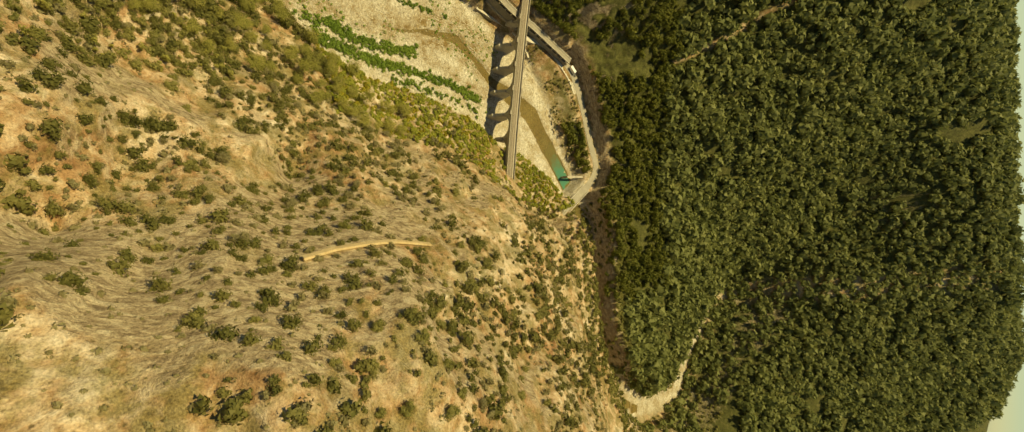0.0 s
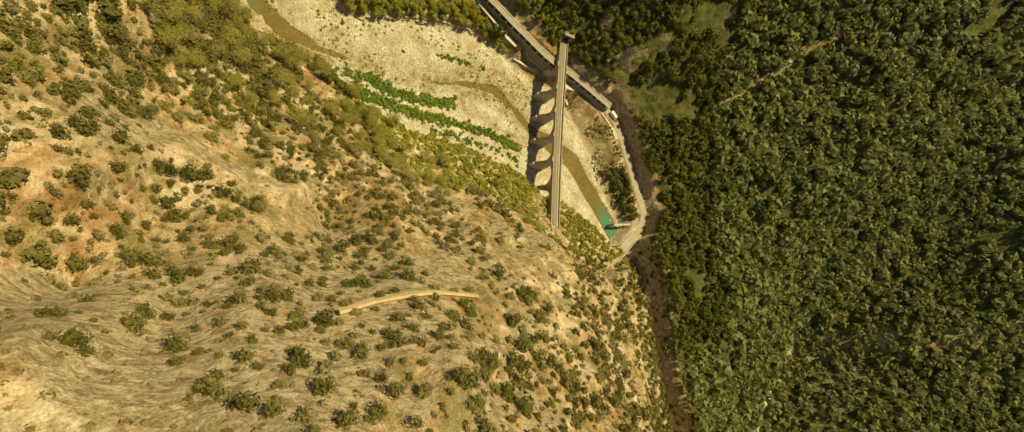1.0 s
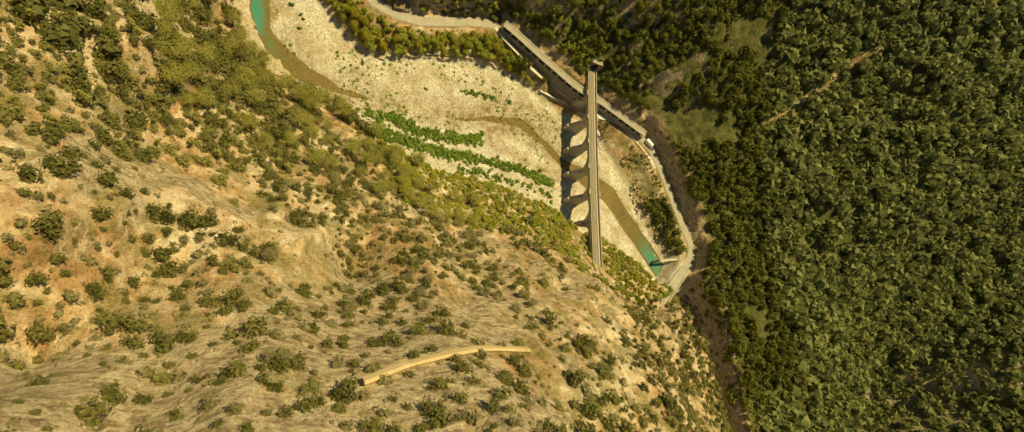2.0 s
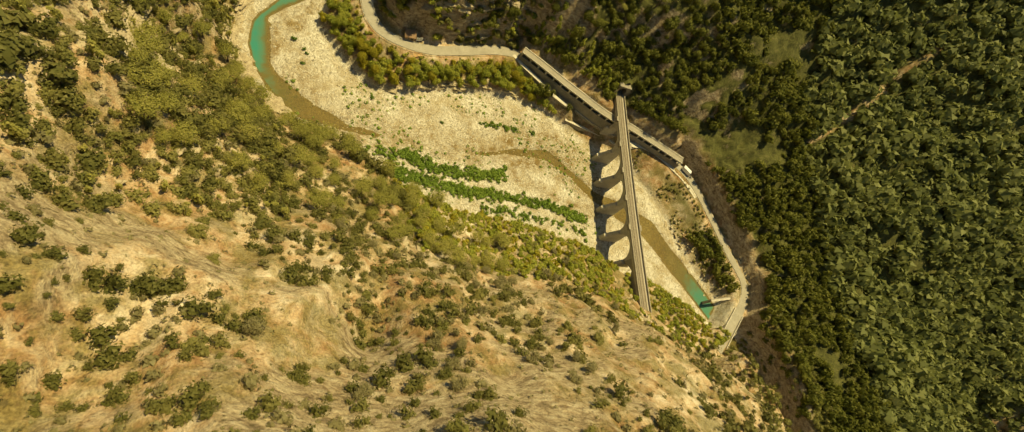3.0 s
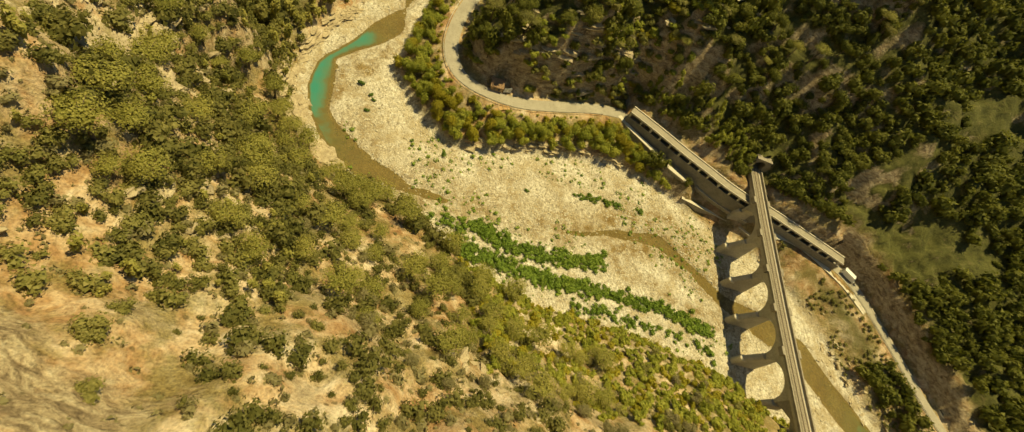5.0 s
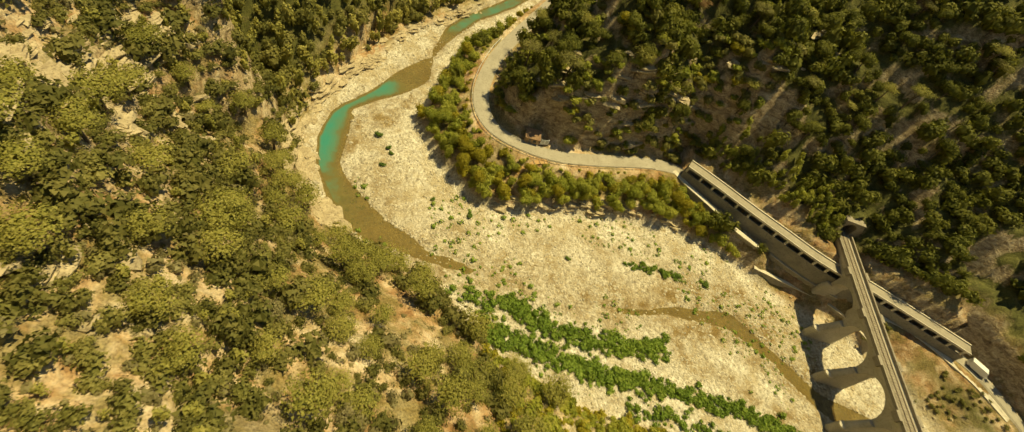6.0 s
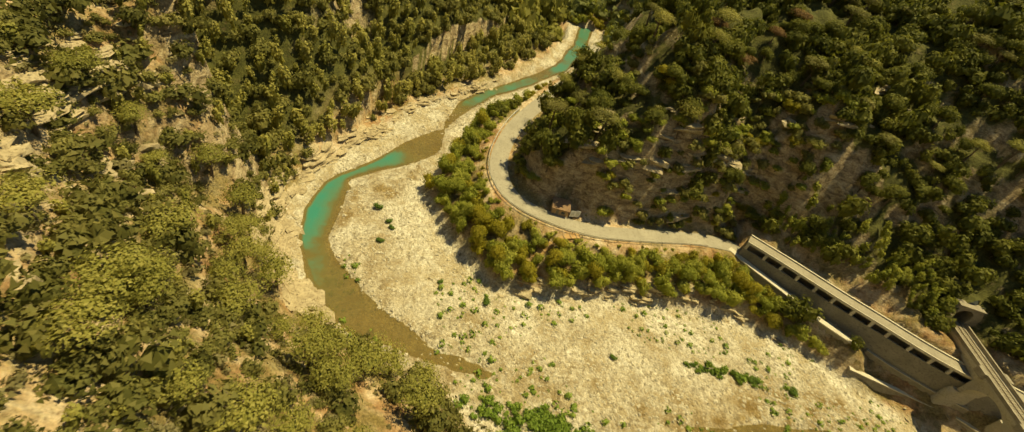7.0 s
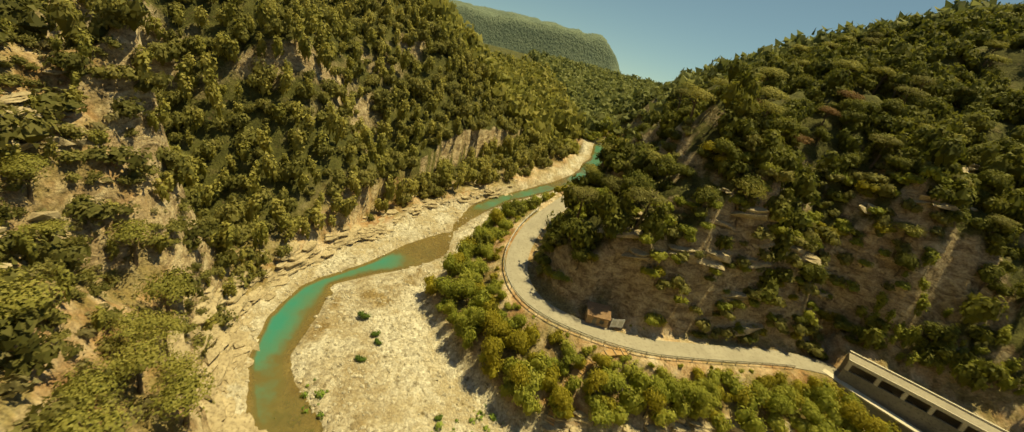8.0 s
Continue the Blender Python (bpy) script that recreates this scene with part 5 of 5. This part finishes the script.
rust = [tree_kind("rusty_tree", "rust-brown dying tree on the wooded slope", "tree",
                  trunk_mesh(81, 4.6, 0.2, 6, 1.8, M_BARK), crown_mesh(HD_PINE[1], 3.0, 2.3, 3.0, F_RUST), "dying trees on the slope")]
spot = np.array([(62, 92), (70, 98), (54, 100), (78, 104), (60, 110)], float)
spot = np.c_[spot, ground_at(spot[:, 0], spot[:, 1])]
plant_many(rust, spot, 0.9, 1.3)
tall_pines = [tree_kind("pine_tree", "tall open-crowned pine on the slope above the road", "tree",
                        trunk_mesh(21 + k, 6.0, 0.22, 6, 1.8, M_BARK), crown_mesh(HD_PINE[k], 2.9, 2.3, 4.2, (F_PINE, F_SCRUB, F_PINE)[k]), "pines above the road") for k in range(3)]
spot = scatter(1600, 8, 150, 66, 170, lambda x, y, z, db, dr: ~on_a(x, y) & (dr > 7) & (db > 14), 8.0)
plant_many(tall_pines, spot[:60], 0.8, 1.4)
# trees of the bank by the bend
bank = [tree_kind("bank_tree", "fresh green broad-leaved tree on the bank below the road", "tree",
                  trunk_mesh(91 + k, 2.6, 0.15, 6, 1.5, M_BARK), crown_mesh(HD_OAK[k], 2.3, 2.4, 1.1, (F_WILLOW, F_YELLOW, F_WILLOW)[k]), "trees on the bank below the road") for k in range(3)]
spot = scatter(1500, -24, 100, 38, 130, lambda x, y, z, db, dr: ~on_a(x, y) & (db > 1.5) & (db < 14) & (dr > 4.5) & (x < 86) & ~near_ramp(x, y), 4.6)
spot = spot[:90]
fit_size = below_road(spot, np.full(len(spot), 1.1), 5.6)
for k in range(len(spot)):
    if fit_size[k] > 0.45 or k < 3:
        plant_many(bank[k:k + 1] if k < 3 else [copy_thing(bank[k % 3], Matrix())], spot[k:k + 1], fit_size[k] * 0.9, fit_size[k] * 1.05)


def bush_kind(form, label, material, group, name="bush"):
    top = empty(name)
    o = new("foliage", crown_mesh(form, 1.5, 1.5, 0.05, material))
    o.parent = top
    bm = bmesh.new()
    r = random.Random(5)
    for k in range(5):
        a = k * 1.26
        tube(bm, [(0, 0, -0.25), (math.cos(a) * 0.3, math.sin(a) * 0.3, 0.5), (math.cos(a) * 0.7, math.sin(a) * 0.7, 1.1)], [0.07, 0.05, 0.02], 5)
    part("stems", bm, M_BARK, top)
    return tagged(top, label, "bush", group)


bushes = [bush_kind(HD_BUSH[k], "dense dark green rounded bush on the bare hill", F_SCRUB, "bushes on the hill") for k in range(3)]
spot = scatter(2500, -60, 100, -135, 30, lambda x, y, z, db, dr: on_a(x, y) & (db > 8), 6.5)
plant_many(bushes, spot[:140], 0.55, 1.35)
gravel_bush = [bush_kind(HD_BUSH[3], "small bright green bush standing on the shingle", F_REED, "bushes on the shingle")]
spot = np.array([(-22, 53), (-21, 59.4), (-24, 63.7), (-20, 57.5), (49.5, 30), (52, 29.2), (61, 28.5), (64.5, 27.5), (2, 40), (74, 26), (30, 30), (-8, 44)], float)
spot = np.c_[spot, ground_at(spot[:, 0], spot[:, 1])]
plant_many(gravel_bush, spot, 0.45, 0.95)

# ---- rocks ----


def slab_rock(seed):
    """A broken block of layered rock, about one metre in radius."""
    r = random.Random(seed)
    bm = bmesh.new()
    for k in range(3):
        pts = []
        o = (r.uniform(-0.5, 0.5), r.uniform(-0.4, 0.4), -0.25 + 0.22 * k)
        for i in range(16):
            a, q = r.uniform(0, 6.28), r.uniform(0.55, 0.95) * (1 - 0.14 * k)
            pts.append(bm.verts.new((o[0] + 1.15 * q * math.cos(a), o[1] + 0.8 * q * math.sin(a), o[2] + r.choice((-0.3, 0.24)) + r.uniform(-0.07, 0.07))))
        hull = bmesh.ops.convex_hull(bm, input=pts)
        bmesh.ops.delete(bm, geom=list({g for g in hull["geom_unused"] + hull["geom_interior"] if isinstance(g, bmesh.types.BMVert)}), context="VERTS")
    bmesh.ops.recalc_face_normals(bm, faces=bm.faces)
    me = bpy.data.meshes.new("rock_ledge")
    bm.to_mesh(me)
    bm.free()
    me.materials.append(M_LEDGE)
    return me


LEDGES = [slab_rock(s) for s in range(6)]


def place_rocks(line, n, spread, lo, hi, name, label, group, flat=0.8, turn=3.14, sink=0.12):
    p = smooth_line(line, 10)
    nor = line_normals(p)
    for k in range(n):
        i = rng.integers(0, len(p))
        q = p[i, :2] + rng.normal(0, spread, 2)
        z = ground_at(q[0], q[1])[0]
        s = lo + (hi - lo) * rng.uniform() ** 1.6
        o = new(name, LEDGES[rng.integers(0, 6)])
        a = math.atan2(-nor[i][0], nor[i][1]) + rng.uniform(-turn, turn)
        o.matrix_world = Matrix.Translation((q[0], q[1], z - sink * s)) @ Euler((rng.uniform(-0.15, 0.15), rng.uniform(-0.15, 0.15), a)).to_matrix().to_4x4() @ Matrix.Diagonal((s * 1.5, s, s * flat, 1))
        tagged(o, label, "rock", group)


place_rocks([(-28, 97), (-34.5, 87), (-42.5, 71), (-45, 58), (-43, 47), (-38, 38), (-28, 29)], 190, 1.6, 0.8, 2.8, "rock_ledge", "cream-coloured layered rock ledge at the water's edge", "rock ledges by the stream", 0.5, 0.35)
place_rocks([(-27, 100), (-21, 110), (-12, 119), (-1, 130), (10, 141)], 60, 1.8, 0.8, 2.4, "shore_rock", "pale layered rock at the foot of the mountain", "rocks under the mountain", 0.55, 0.35)
place_rocks([(138, -24), (146, -34), (150, -48), (152, -58), (128, 2), (140, -12)], 70, 2.6, 0.5, 1.6, "boulder", "pale grey boulder tumbled below the road", "boulders below the road")
place_rocks([(6, 45), (20, 46), (36, 48), (52, 48), (68, 46)], 60, 1.2, 0.8, 2.2, "bank_rock", "grey layered rock under the road bank", "rocks under the road bank", 0.7, 0.3)
place_rocks([(-58, -15), (-50, -5), (-56, 10), (-60, 30), (-62, 45)], 30, 4.0, 0.8, 2.4, "crag", "weathered ochre crag on the rocky spur", "crags on the spur")
place_rocks([(-65, 12), (-66, 22), (-69, 32), (-68, 42), (-65, 51)], 110, 2.6, 1.2, 3.6, "cliff_slab", "weathered cream and ochre layered ledge of the spur cliff", "ledges of the spur cliff", 0.4, 0.25, 0.3)
place_rocks([(-2, -31), (2, -34), (24, -60), (60, -90), (85, -60), (104, -50)], 40, 4.0, 0.6, 1.8, "crag", "pale limestone outcrop on the dry hill", "outcrops on the hill")
place_rocks([(110, -4), (118, -18), (108, 16), (96, 12)], 90, 4.5, 0.3, 0.9, "boulder", "pale boulder in the stream bed by the viaduct", "boulders by the viaduct")

place_rocks([(24, 71), (40, 71), (56, 74), (70, 75), (88, 78), (104, 84)], 55, 2.4, 1.2, 3.8, "slope_crag", "grey-brown layered rock ledge on the slope above the road", "rock ledges above the road", 0.6, 0.3, 0.35)

# ---- walls, ledges and rails by the road ----


def wall_run(name, line, section, material, label, category="wall"):
    p = smooth_line(line, 8)
    bm = bmesh.new()
    strip(bm, p, line_normals(p), section)
    o = part(name, bm, material, None)
    return tagged(o, label, category, kind="structure")


wall_run("ramp_wall", RAMP, [(-1.1, -6.5), (0.6, -6.5), (0.6, -0.25), (-0.85, -0.25)], M_MASON, "grey wall carrying the ramp below the gallery")
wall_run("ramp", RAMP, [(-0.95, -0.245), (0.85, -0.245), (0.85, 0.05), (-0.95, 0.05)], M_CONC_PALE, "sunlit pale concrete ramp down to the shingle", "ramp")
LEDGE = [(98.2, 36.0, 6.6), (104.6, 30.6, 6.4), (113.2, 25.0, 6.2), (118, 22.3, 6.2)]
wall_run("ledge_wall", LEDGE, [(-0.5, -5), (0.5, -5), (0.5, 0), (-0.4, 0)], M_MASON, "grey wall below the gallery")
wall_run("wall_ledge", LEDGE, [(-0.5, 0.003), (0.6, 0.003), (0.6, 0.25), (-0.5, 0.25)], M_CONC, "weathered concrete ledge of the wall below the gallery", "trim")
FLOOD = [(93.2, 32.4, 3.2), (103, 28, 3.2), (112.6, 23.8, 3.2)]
# grey face under a pale coping: shade and sunlight put into their colours
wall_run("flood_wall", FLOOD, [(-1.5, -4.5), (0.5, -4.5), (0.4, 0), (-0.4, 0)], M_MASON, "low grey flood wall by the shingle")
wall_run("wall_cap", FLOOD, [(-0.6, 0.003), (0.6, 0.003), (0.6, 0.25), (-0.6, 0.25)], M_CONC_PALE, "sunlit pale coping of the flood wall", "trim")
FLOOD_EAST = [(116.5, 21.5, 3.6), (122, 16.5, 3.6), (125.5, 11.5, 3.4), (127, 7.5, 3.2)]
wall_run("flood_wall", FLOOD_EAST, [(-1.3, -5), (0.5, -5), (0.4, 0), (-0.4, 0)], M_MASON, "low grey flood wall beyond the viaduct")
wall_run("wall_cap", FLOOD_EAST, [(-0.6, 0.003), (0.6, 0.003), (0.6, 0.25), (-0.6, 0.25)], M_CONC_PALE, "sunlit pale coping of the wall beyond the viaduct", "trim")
wall_run("pavement", [(121, 17.5, 8.6), (127, 16, 8.6), (133, 15.2, 8.5), (141, 10.5, 8.5), (148, 3.5, 8.4), (154, -4, 8.3), (158.5, -14, 8.1)], [(-1.5, -7), (1.5, -7), (1.4, 0.12), (-1.4, 0.12)], M_CONC_PALE, "pale concrete footway on a wall beside the gallery", "pavement")


def build_guard_rail(line, name_label):
    p = smooth_line(line, 8)
    n = line_normals(p)
    top = empty("guard_rail", pose(*[float(v) for v in p[0]]))
    inv = Matrix.Translation([-float(v) for v in p[0]])
    for h in (0.55, 0.9):
        bm = bmesh.new()
        strip(bm, p, n, [(-0.05, h - 0.08), (0.05, h - 0.04), (0.02, h), (0.05, h + 0.04), (-0.05, h + 0.08)])
        bm.transform(inv)
        part("beam", bm, M_GALV, top)
    bm = bmesh.new()
    box(bm, -0.06, 0.06, -0.05, 0.05, -0.4, 1.0)
    me = bpy.data.meshes.new("post")
    bm.to_mesh(me)
    bm.free()
    me.materials.append(M_GALV)
    for q in p[::3]:
        o = new("post", me)
        o.parent = top
        o.matrix_local = inv @ Matrix.Translation([float(v) for v in q])
    tagged(top, name_label, "guard rail")


def offset_road(a, b, d):
    return [tuple(float(v) for v in (q[0] + n[0] * d, q[1] + n[1] * d, q[2])) for q, n in zip(ROAD_P[a:b:4], ROAD_N[a:b:4])]


build_guard_rail(offset_road(28, 92, -2.9), "low galvanised guard rail along the outside of the road bend")
build_guard_rail(offset_road(166, 200, -3.0), "galvanised guard rail beside the road above the stream")


# ---- roadside hut ----
M_TILE = surface("worn_clay_roof", (0.22, 0.13, 0.075), (0.34, 0.21, 0.125), 1.8, 0.9, 0.04, (0.15, 0.09, 0.055))


def build_hut():
    top = empty("roadside_hut", pose(19.2, 63.9, 10.85, 0, 0, -8) @ Matrix.Scale(0.8, 4))
    bm = bmesh.new()
    box(bm, -2.6, 2.6, -1.6, 1.8, 0, 2.6)
    chamfer(bm, 0.04)
    part("walls", bm, M_WALL_PLASTER, top)
    bm = bmesh.new()
    prism(bm, [(-2.1, 2.55), (2.2, 3.7), (2.2, 3.85), (-2.1, 2.72)], lambda s, l, z: (l, s, z), -2.9, 2.9)
    bmesh.ops.recalc_face_normals(bm, faces=bm.faces)
    part("roof", bm, M_TILE, top, "worn brown roof sloping to the road")
    bm = bmesh.new()
    box(bm, -1.2, -0.3, -1.68, -1.58, 0.05, 2.05)
    door = part("door", bm, M_DARK, top, "dark doorway")
    bm = bmesh.new()
    box(bm, 0.5, 1.6, -1.67, -1.59, 0.9, 1.9)
    window = part("window", bm, M_GLASS, top, "small dark window")
    for x0, x1, z0, z1 in ((0.4, 1.7, 0.8, 0.897), (0.4, 1.7, 1.903, 2.0), (0.4, 0.497, 0.9, 1.9), (1.603, 1.7, 0.9, 1.9)):
        bm = bmesh.new()
        box(bm, x0, x1, -1.72, -1.6, z0, z1)
        part("frame", bm, M_PLANK, window, "bleached timber frame")
    bm = bmesh.new()
    box(bm, -0.45, -0.38, -1.74, -1.683, 0.95, 1.12)
    part("handle", bm, M_GALV, door, "metal door handle")
    tagged(top, "small ochre hut with a worn brown roof beside the road", "hut")
    sign = empty("notice_board", pose(22.9, 62.5, 10.85, 0, 0, 8))
    bm = bmesh.new()
    box(bm, -1.35, 1.35, -0.04, 0.04, 0.5, 2.4)
    chamfer(bm, 0.015)
    part("board", bm, M_WHITE, sign, "white board")
    for x in (-0.7, 0.65):
        bm = bmesh.new()
        box(bm, x - 0.42, x + 0.42, -0.075, -0.042, 0.95, 2.0)
        part("panel", bm, M_SILVER, sign, "grey printed panel")
    for x in (-1.2, 1.2):
        bm = bmesh.new()
        tube(bm, [(x, 0.08, -0.3), (x, 0.08, 2.4)], [0.05, 0.05], 8)
        part("post", bm, M_GALV, sign)
    tagged(sign, "white notice board on two posts beside the hut", "notice board")


build_hut()


# ---- vehicles ----
def vehicle(name, label, category, x, y, z, turn, length, width, height, paint, boxy):
    top = empty(name, pose(x, y, z, 0, 0, turn))
    h, w = length / 2, width / 2
    bm = bmesh.new()
    if boxy:
        side = [(-h, 0.35), (h, 0.35), (h, 1.0), (h - 0.35, 1.25), (h - 1.0, height - 0.1), (h - 1.3, height), (-h + 0.1, height), (-h, height - 0.15)]
    else:
        side = [(-h, 0.32), (h, 0.32), (h, 0.7), (h - 0.9, 0.92), (-h + 0.2, 0.95), (-h, 0.8)]
    prism(bm, side, lambda s, l, zz: (s, l, zz), -w, w)
    chamfer(bm, 0.08, 2)
    part("body", bm, paint, top)
    if not boxy:
        bm = bmesh.new()
        prism(bm, [(h - 1.2, 0.9), (h - 1.9, height - 0.05), (-h + 0.9, height), (-h + 0.25, 0.92)], lambda s, l, zz: (s, l, zz), -w + 0.14, w - 0.14)
        chamfer(bm, 0.06, 2)
        part("cabin", bm, M_GLASS, top, "dark glass cabin")
        bm = bmesh.new()
        box(bm, -h + 1.0, h - 2.0, -w + 0.2, w - 0.2, height - 0.02, height + 0.05)
        part("roof", bm, paint, top)
    else:
        bm = bmesh.new()
        prism(bm, [(h - 0.30, 1.32), (h - 0.92, height - 0.16), (h - 0.88, height - 0.14), (h - 0.26, 1.33)], lambda s, l, zz: (s, l, zz), -w + 0.15, w - 0.15)
        part("windscreen", bm, M_GLASS, top, "dark windscreen")
    for sx in (-h + 0.8, h - 0.8):
        for sy in (-w + 0.1, w - 0.1):
            bm = bmesh.new()
            bmesh.ops.create_cone(bm, cap_ends=True, segments=16, radius1=0.33, radius2=0.33, depth=0.22)
            bm.transform(Matrix.Translation((sx, sy, 0.33)) @ Matrix.Rotation(radians(90), 4, "X"))
            wheel = part("wheel", bm, M_TYRE, top)
            bm = bmesh.new()
            bmesh.ops.create_cone(bm, cap_ends=True, segments=12, radius1=0.2, radius2=0.17, depth=0.235)
            bm.transform(Matrix.Translation((sx, sy, 0.33)) @ Matrix.Rotation(radians(90), 4, "X"))
            part("rim", bm, M_GALV, wheel, "grey metal rim")
    tagged(top, label, category, "parked vehicles")


vehicle("van", "long white van parked where the gallery ends", "van", 156.5, 0.2, 8.75, -52, 5.9, 2.1, 2.5, M_WHITE, True)
vehicle("car", "white car parked at the edge of the road", "car", 174.2, -43.2, 7.7, -80, 4.0, 1.7, 1.45, M_WHITE, False)
vehicle("car", "silver car parked beside the road", "car", 174.6, -50, 7.6, -80, 4.1, 1.7, 1.45, M_SILVER, False)


# ---- road bridge over the pool ----
def build_bridge():
    top = empty("road_bridge", pose(152, -80, 7.2, 0, 0, math.degrees(math.atan2(-8.5, -13.5))))
    bm = bmesh.new()
    arch = [(9 * math.cos(t), -6.6 + 5.2 * math.sin(t)) for t in np.linspace(0, math.pi, 17)]
    prism(bm, [(11, -0.55), (11, -8), (9, -8), *arch, (-9, -8), (-11, -8), (-11, -0.55)], lambda s, l, z: (s, l, z), -2.7, 2.7)
    bmesh.ops.recalc_face_normals(bm, faces=bm.faces)
    part("arch", bm, M_MASON, top)
    for side in (-1, 1):
        bm = bmesh.new()
        box(bm, -11, 11, side * 2.85 - 0.18, side * 2.85 + 0.18, -0.55, 0.75)
        chamfer(bm, 0.05)
        part("parapet", bm, M_CONC_PALE, top)
    tagged(top, "short stone arch road bridge over the green pool", "bridge")
    foot = empty("footbridge", pose(156, -66.5, 5.2, 0, 0, 176))
    bm = bmesh.new()
    box(bm, -8, 8, -0.7, 0.7, -0.35, 0)
    chamfer(bm, 0.04)
    part("deck", bm, M_CONC, foot)
    for side in (-0.62, 0.62):
        bm = bmesh.new()
        box(bm, -8, 8, side - 0.05, side + 0.05, 0.003, 0.5)
        part("kerb", bm, M_CONC, foot)
    for x in (-7.4, 7.4):
        bm = bmesh.new()
        box(bm, x - 0.5, x + 0.5, -0.65, 0.65, -6.5, -0.353)
        part("support", bm, M_MASON, foot)
    tagged(foot, "narrow grey concrete footbridge over the pool", "footbridge")


build_bridge()


# ---- path with timber steps below the road ----
def build_steps():
    bm = bmesh.new()
    p = smooth_line([(23.5, 56.4, 9.6), (18, 55.0, 8.2), (13.5, 51.5, 6.5), (11, 48, 5.0), (9.5, 45, 3.6)], 8)
    p[:, 2] = ground_at(p[:, 0], p[:, 1]) + 0.1
    n = line_normals(p)
    strip(bm, p, n, [(-0.9, -0.4), (0.9, -0.4), (0.9, 0.05), (-0.9, 0.05)])
    o = part("footpath", bm, M_EARTH, None)
    tagged(o, "orange earth footpath down the bank from the road", "path", kind="structure")
    bm = bmesh.new()
    box(bm, -0.8, 0.8, -0.09, 0.09, -0.1, 0.18)
    me = bpy.data.meshes.new("timber_step")
    bm.to_mesh(me)
    bm.free()
    me.materials.append(M_PLANK)
    for q, m in list(zip(p, n))[::2]:
        s = new("timber_step", me)
        s.parent = o
        s.matrix_world = Matrix.Translation((q[0], q[1], q[2])) @ Matrix.Rotation(math.atan2(m[1], m[0]), 4, "Z")


build_steps()


def build_track():
    p = smooth_line([(-33, -80.5, 0), (-25, -80, 0), (-15, -80, 0), (-7, -81, 0), (6, -84, 0)], 14)
    p[:, 2] = np.max([ground_at(p[:, 0] + d, p[:, 1] + e) for d in (-1, 0, 1) for e in (-1, 0, 1)], axis=0) + 0.02
    bm = bmesh.new()
    strip(bm, p, line_normals(p), [(-0.8, -1.4), (0.8, -1.4), (0.28, -0.06), (-0.28, -0.06)])
    tagged(part("hill_track", bm, M_TRACK, None), "ochre earth track across the bare hill", "path", kind="structure")


build_track()


# ---- driftwood on the shingle ----
def build_driftwood():
    top = empty("driftwood", pose(78.5, 40, float(ground_at(78.5, 40)[0]) + 0.15, 0, 0, -20))
    r = random.Random(3)
    for k in range(6):
        bm = bmesh.new()
        a, l = r.uniform(-0.5, 0.5), r.uniform(1.4, 3.2)
        tube(bm, [(-l * math.cos(a), -l * math.sin(a) + 0.2 * k - 0.5, 0.1), (0, 0.2 * k - 0.5, 0.3), (l * math.cos(a), l * math.sin(a) + 0.2 * k - 0.5, 0.25)], [0.16, 0.14, 0.07], 6)
        part("log", bm, M_BARE, top)
    tagged(top, "heap of bleached driftwood logs on the shingle", "driftwood")


build_driftwood()


# ---- distant mountain ----
def build_mountain():
    gx, gy = np.meshgrid(np.linspace(-420, 860, 96), np.linspace(1050, 1750, 60))
    h = 560 * np.exp(-(((gx - 200) / 420) ** 2 + ((gy - 1420) / 190) ** 2))
    cap = 170 + 0.03 * (gx - 60) + 9 * fbm(gx, gy, 60, 4, 5)
    h = np.minimum(h, cap) * smooth01((465 - gx + 22 * fbm(gx, gy, 70, 3, 6)) / 190) + 14 * fbm(gx, gy, 70, 5, 7)
    z = h - 138
    v = np.stack([gx.ravel(), gy.ravel(), z.ravel()], -1)
    idx = np.arange(gx.size).reshape(gx.shape)
    quads = np.stack([idx[:-1, :-1], idx[:-1, 1:], idx[1:, 1:], idx[1:, :-1]], -1).reshape(-1, 4)
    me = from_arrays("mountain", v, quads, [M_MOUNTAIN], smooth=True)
    tagged(new("backdrop_mountain", me), "far green flat-topped mountain with a rocky edge, haze in its colour", "mountain", kind="structure")


# Forest green paled and shifted to blue: distance haze put into the colour.
M_MOUNTAIN = surface("haze_tinted_forest", (0.11, 0.15, 0.11), (0.18, 0.22, 0.15), 0.02, 0.95, 6.0, (0.075, 0.11, 0.075))
build_mountain()


# bushes clinging to the rock above the road
cliff_bush = [bush_kind(HD_BUSH[k], "green bush clinging to the rock above the road", (F_WILLOW, F_OAK, F_YELLOW)[k], "bushes above the road") for k in range(3)]
spot = scatter(5000, 6, 76, 58, 90, lambda x, y, z, db, dr: ~on_a(x, y) & (dr > 3.9) & (dr < 22) & (road_side(x, y) > 0) & (np.hypot(x - 20.5, y - 63.5) > 6.5) & (fbm(x, y, 9, 2, 71) > 0.02), 3.4)
plant_many(cliff_bush, spot[:90], 0.7, 1.6)
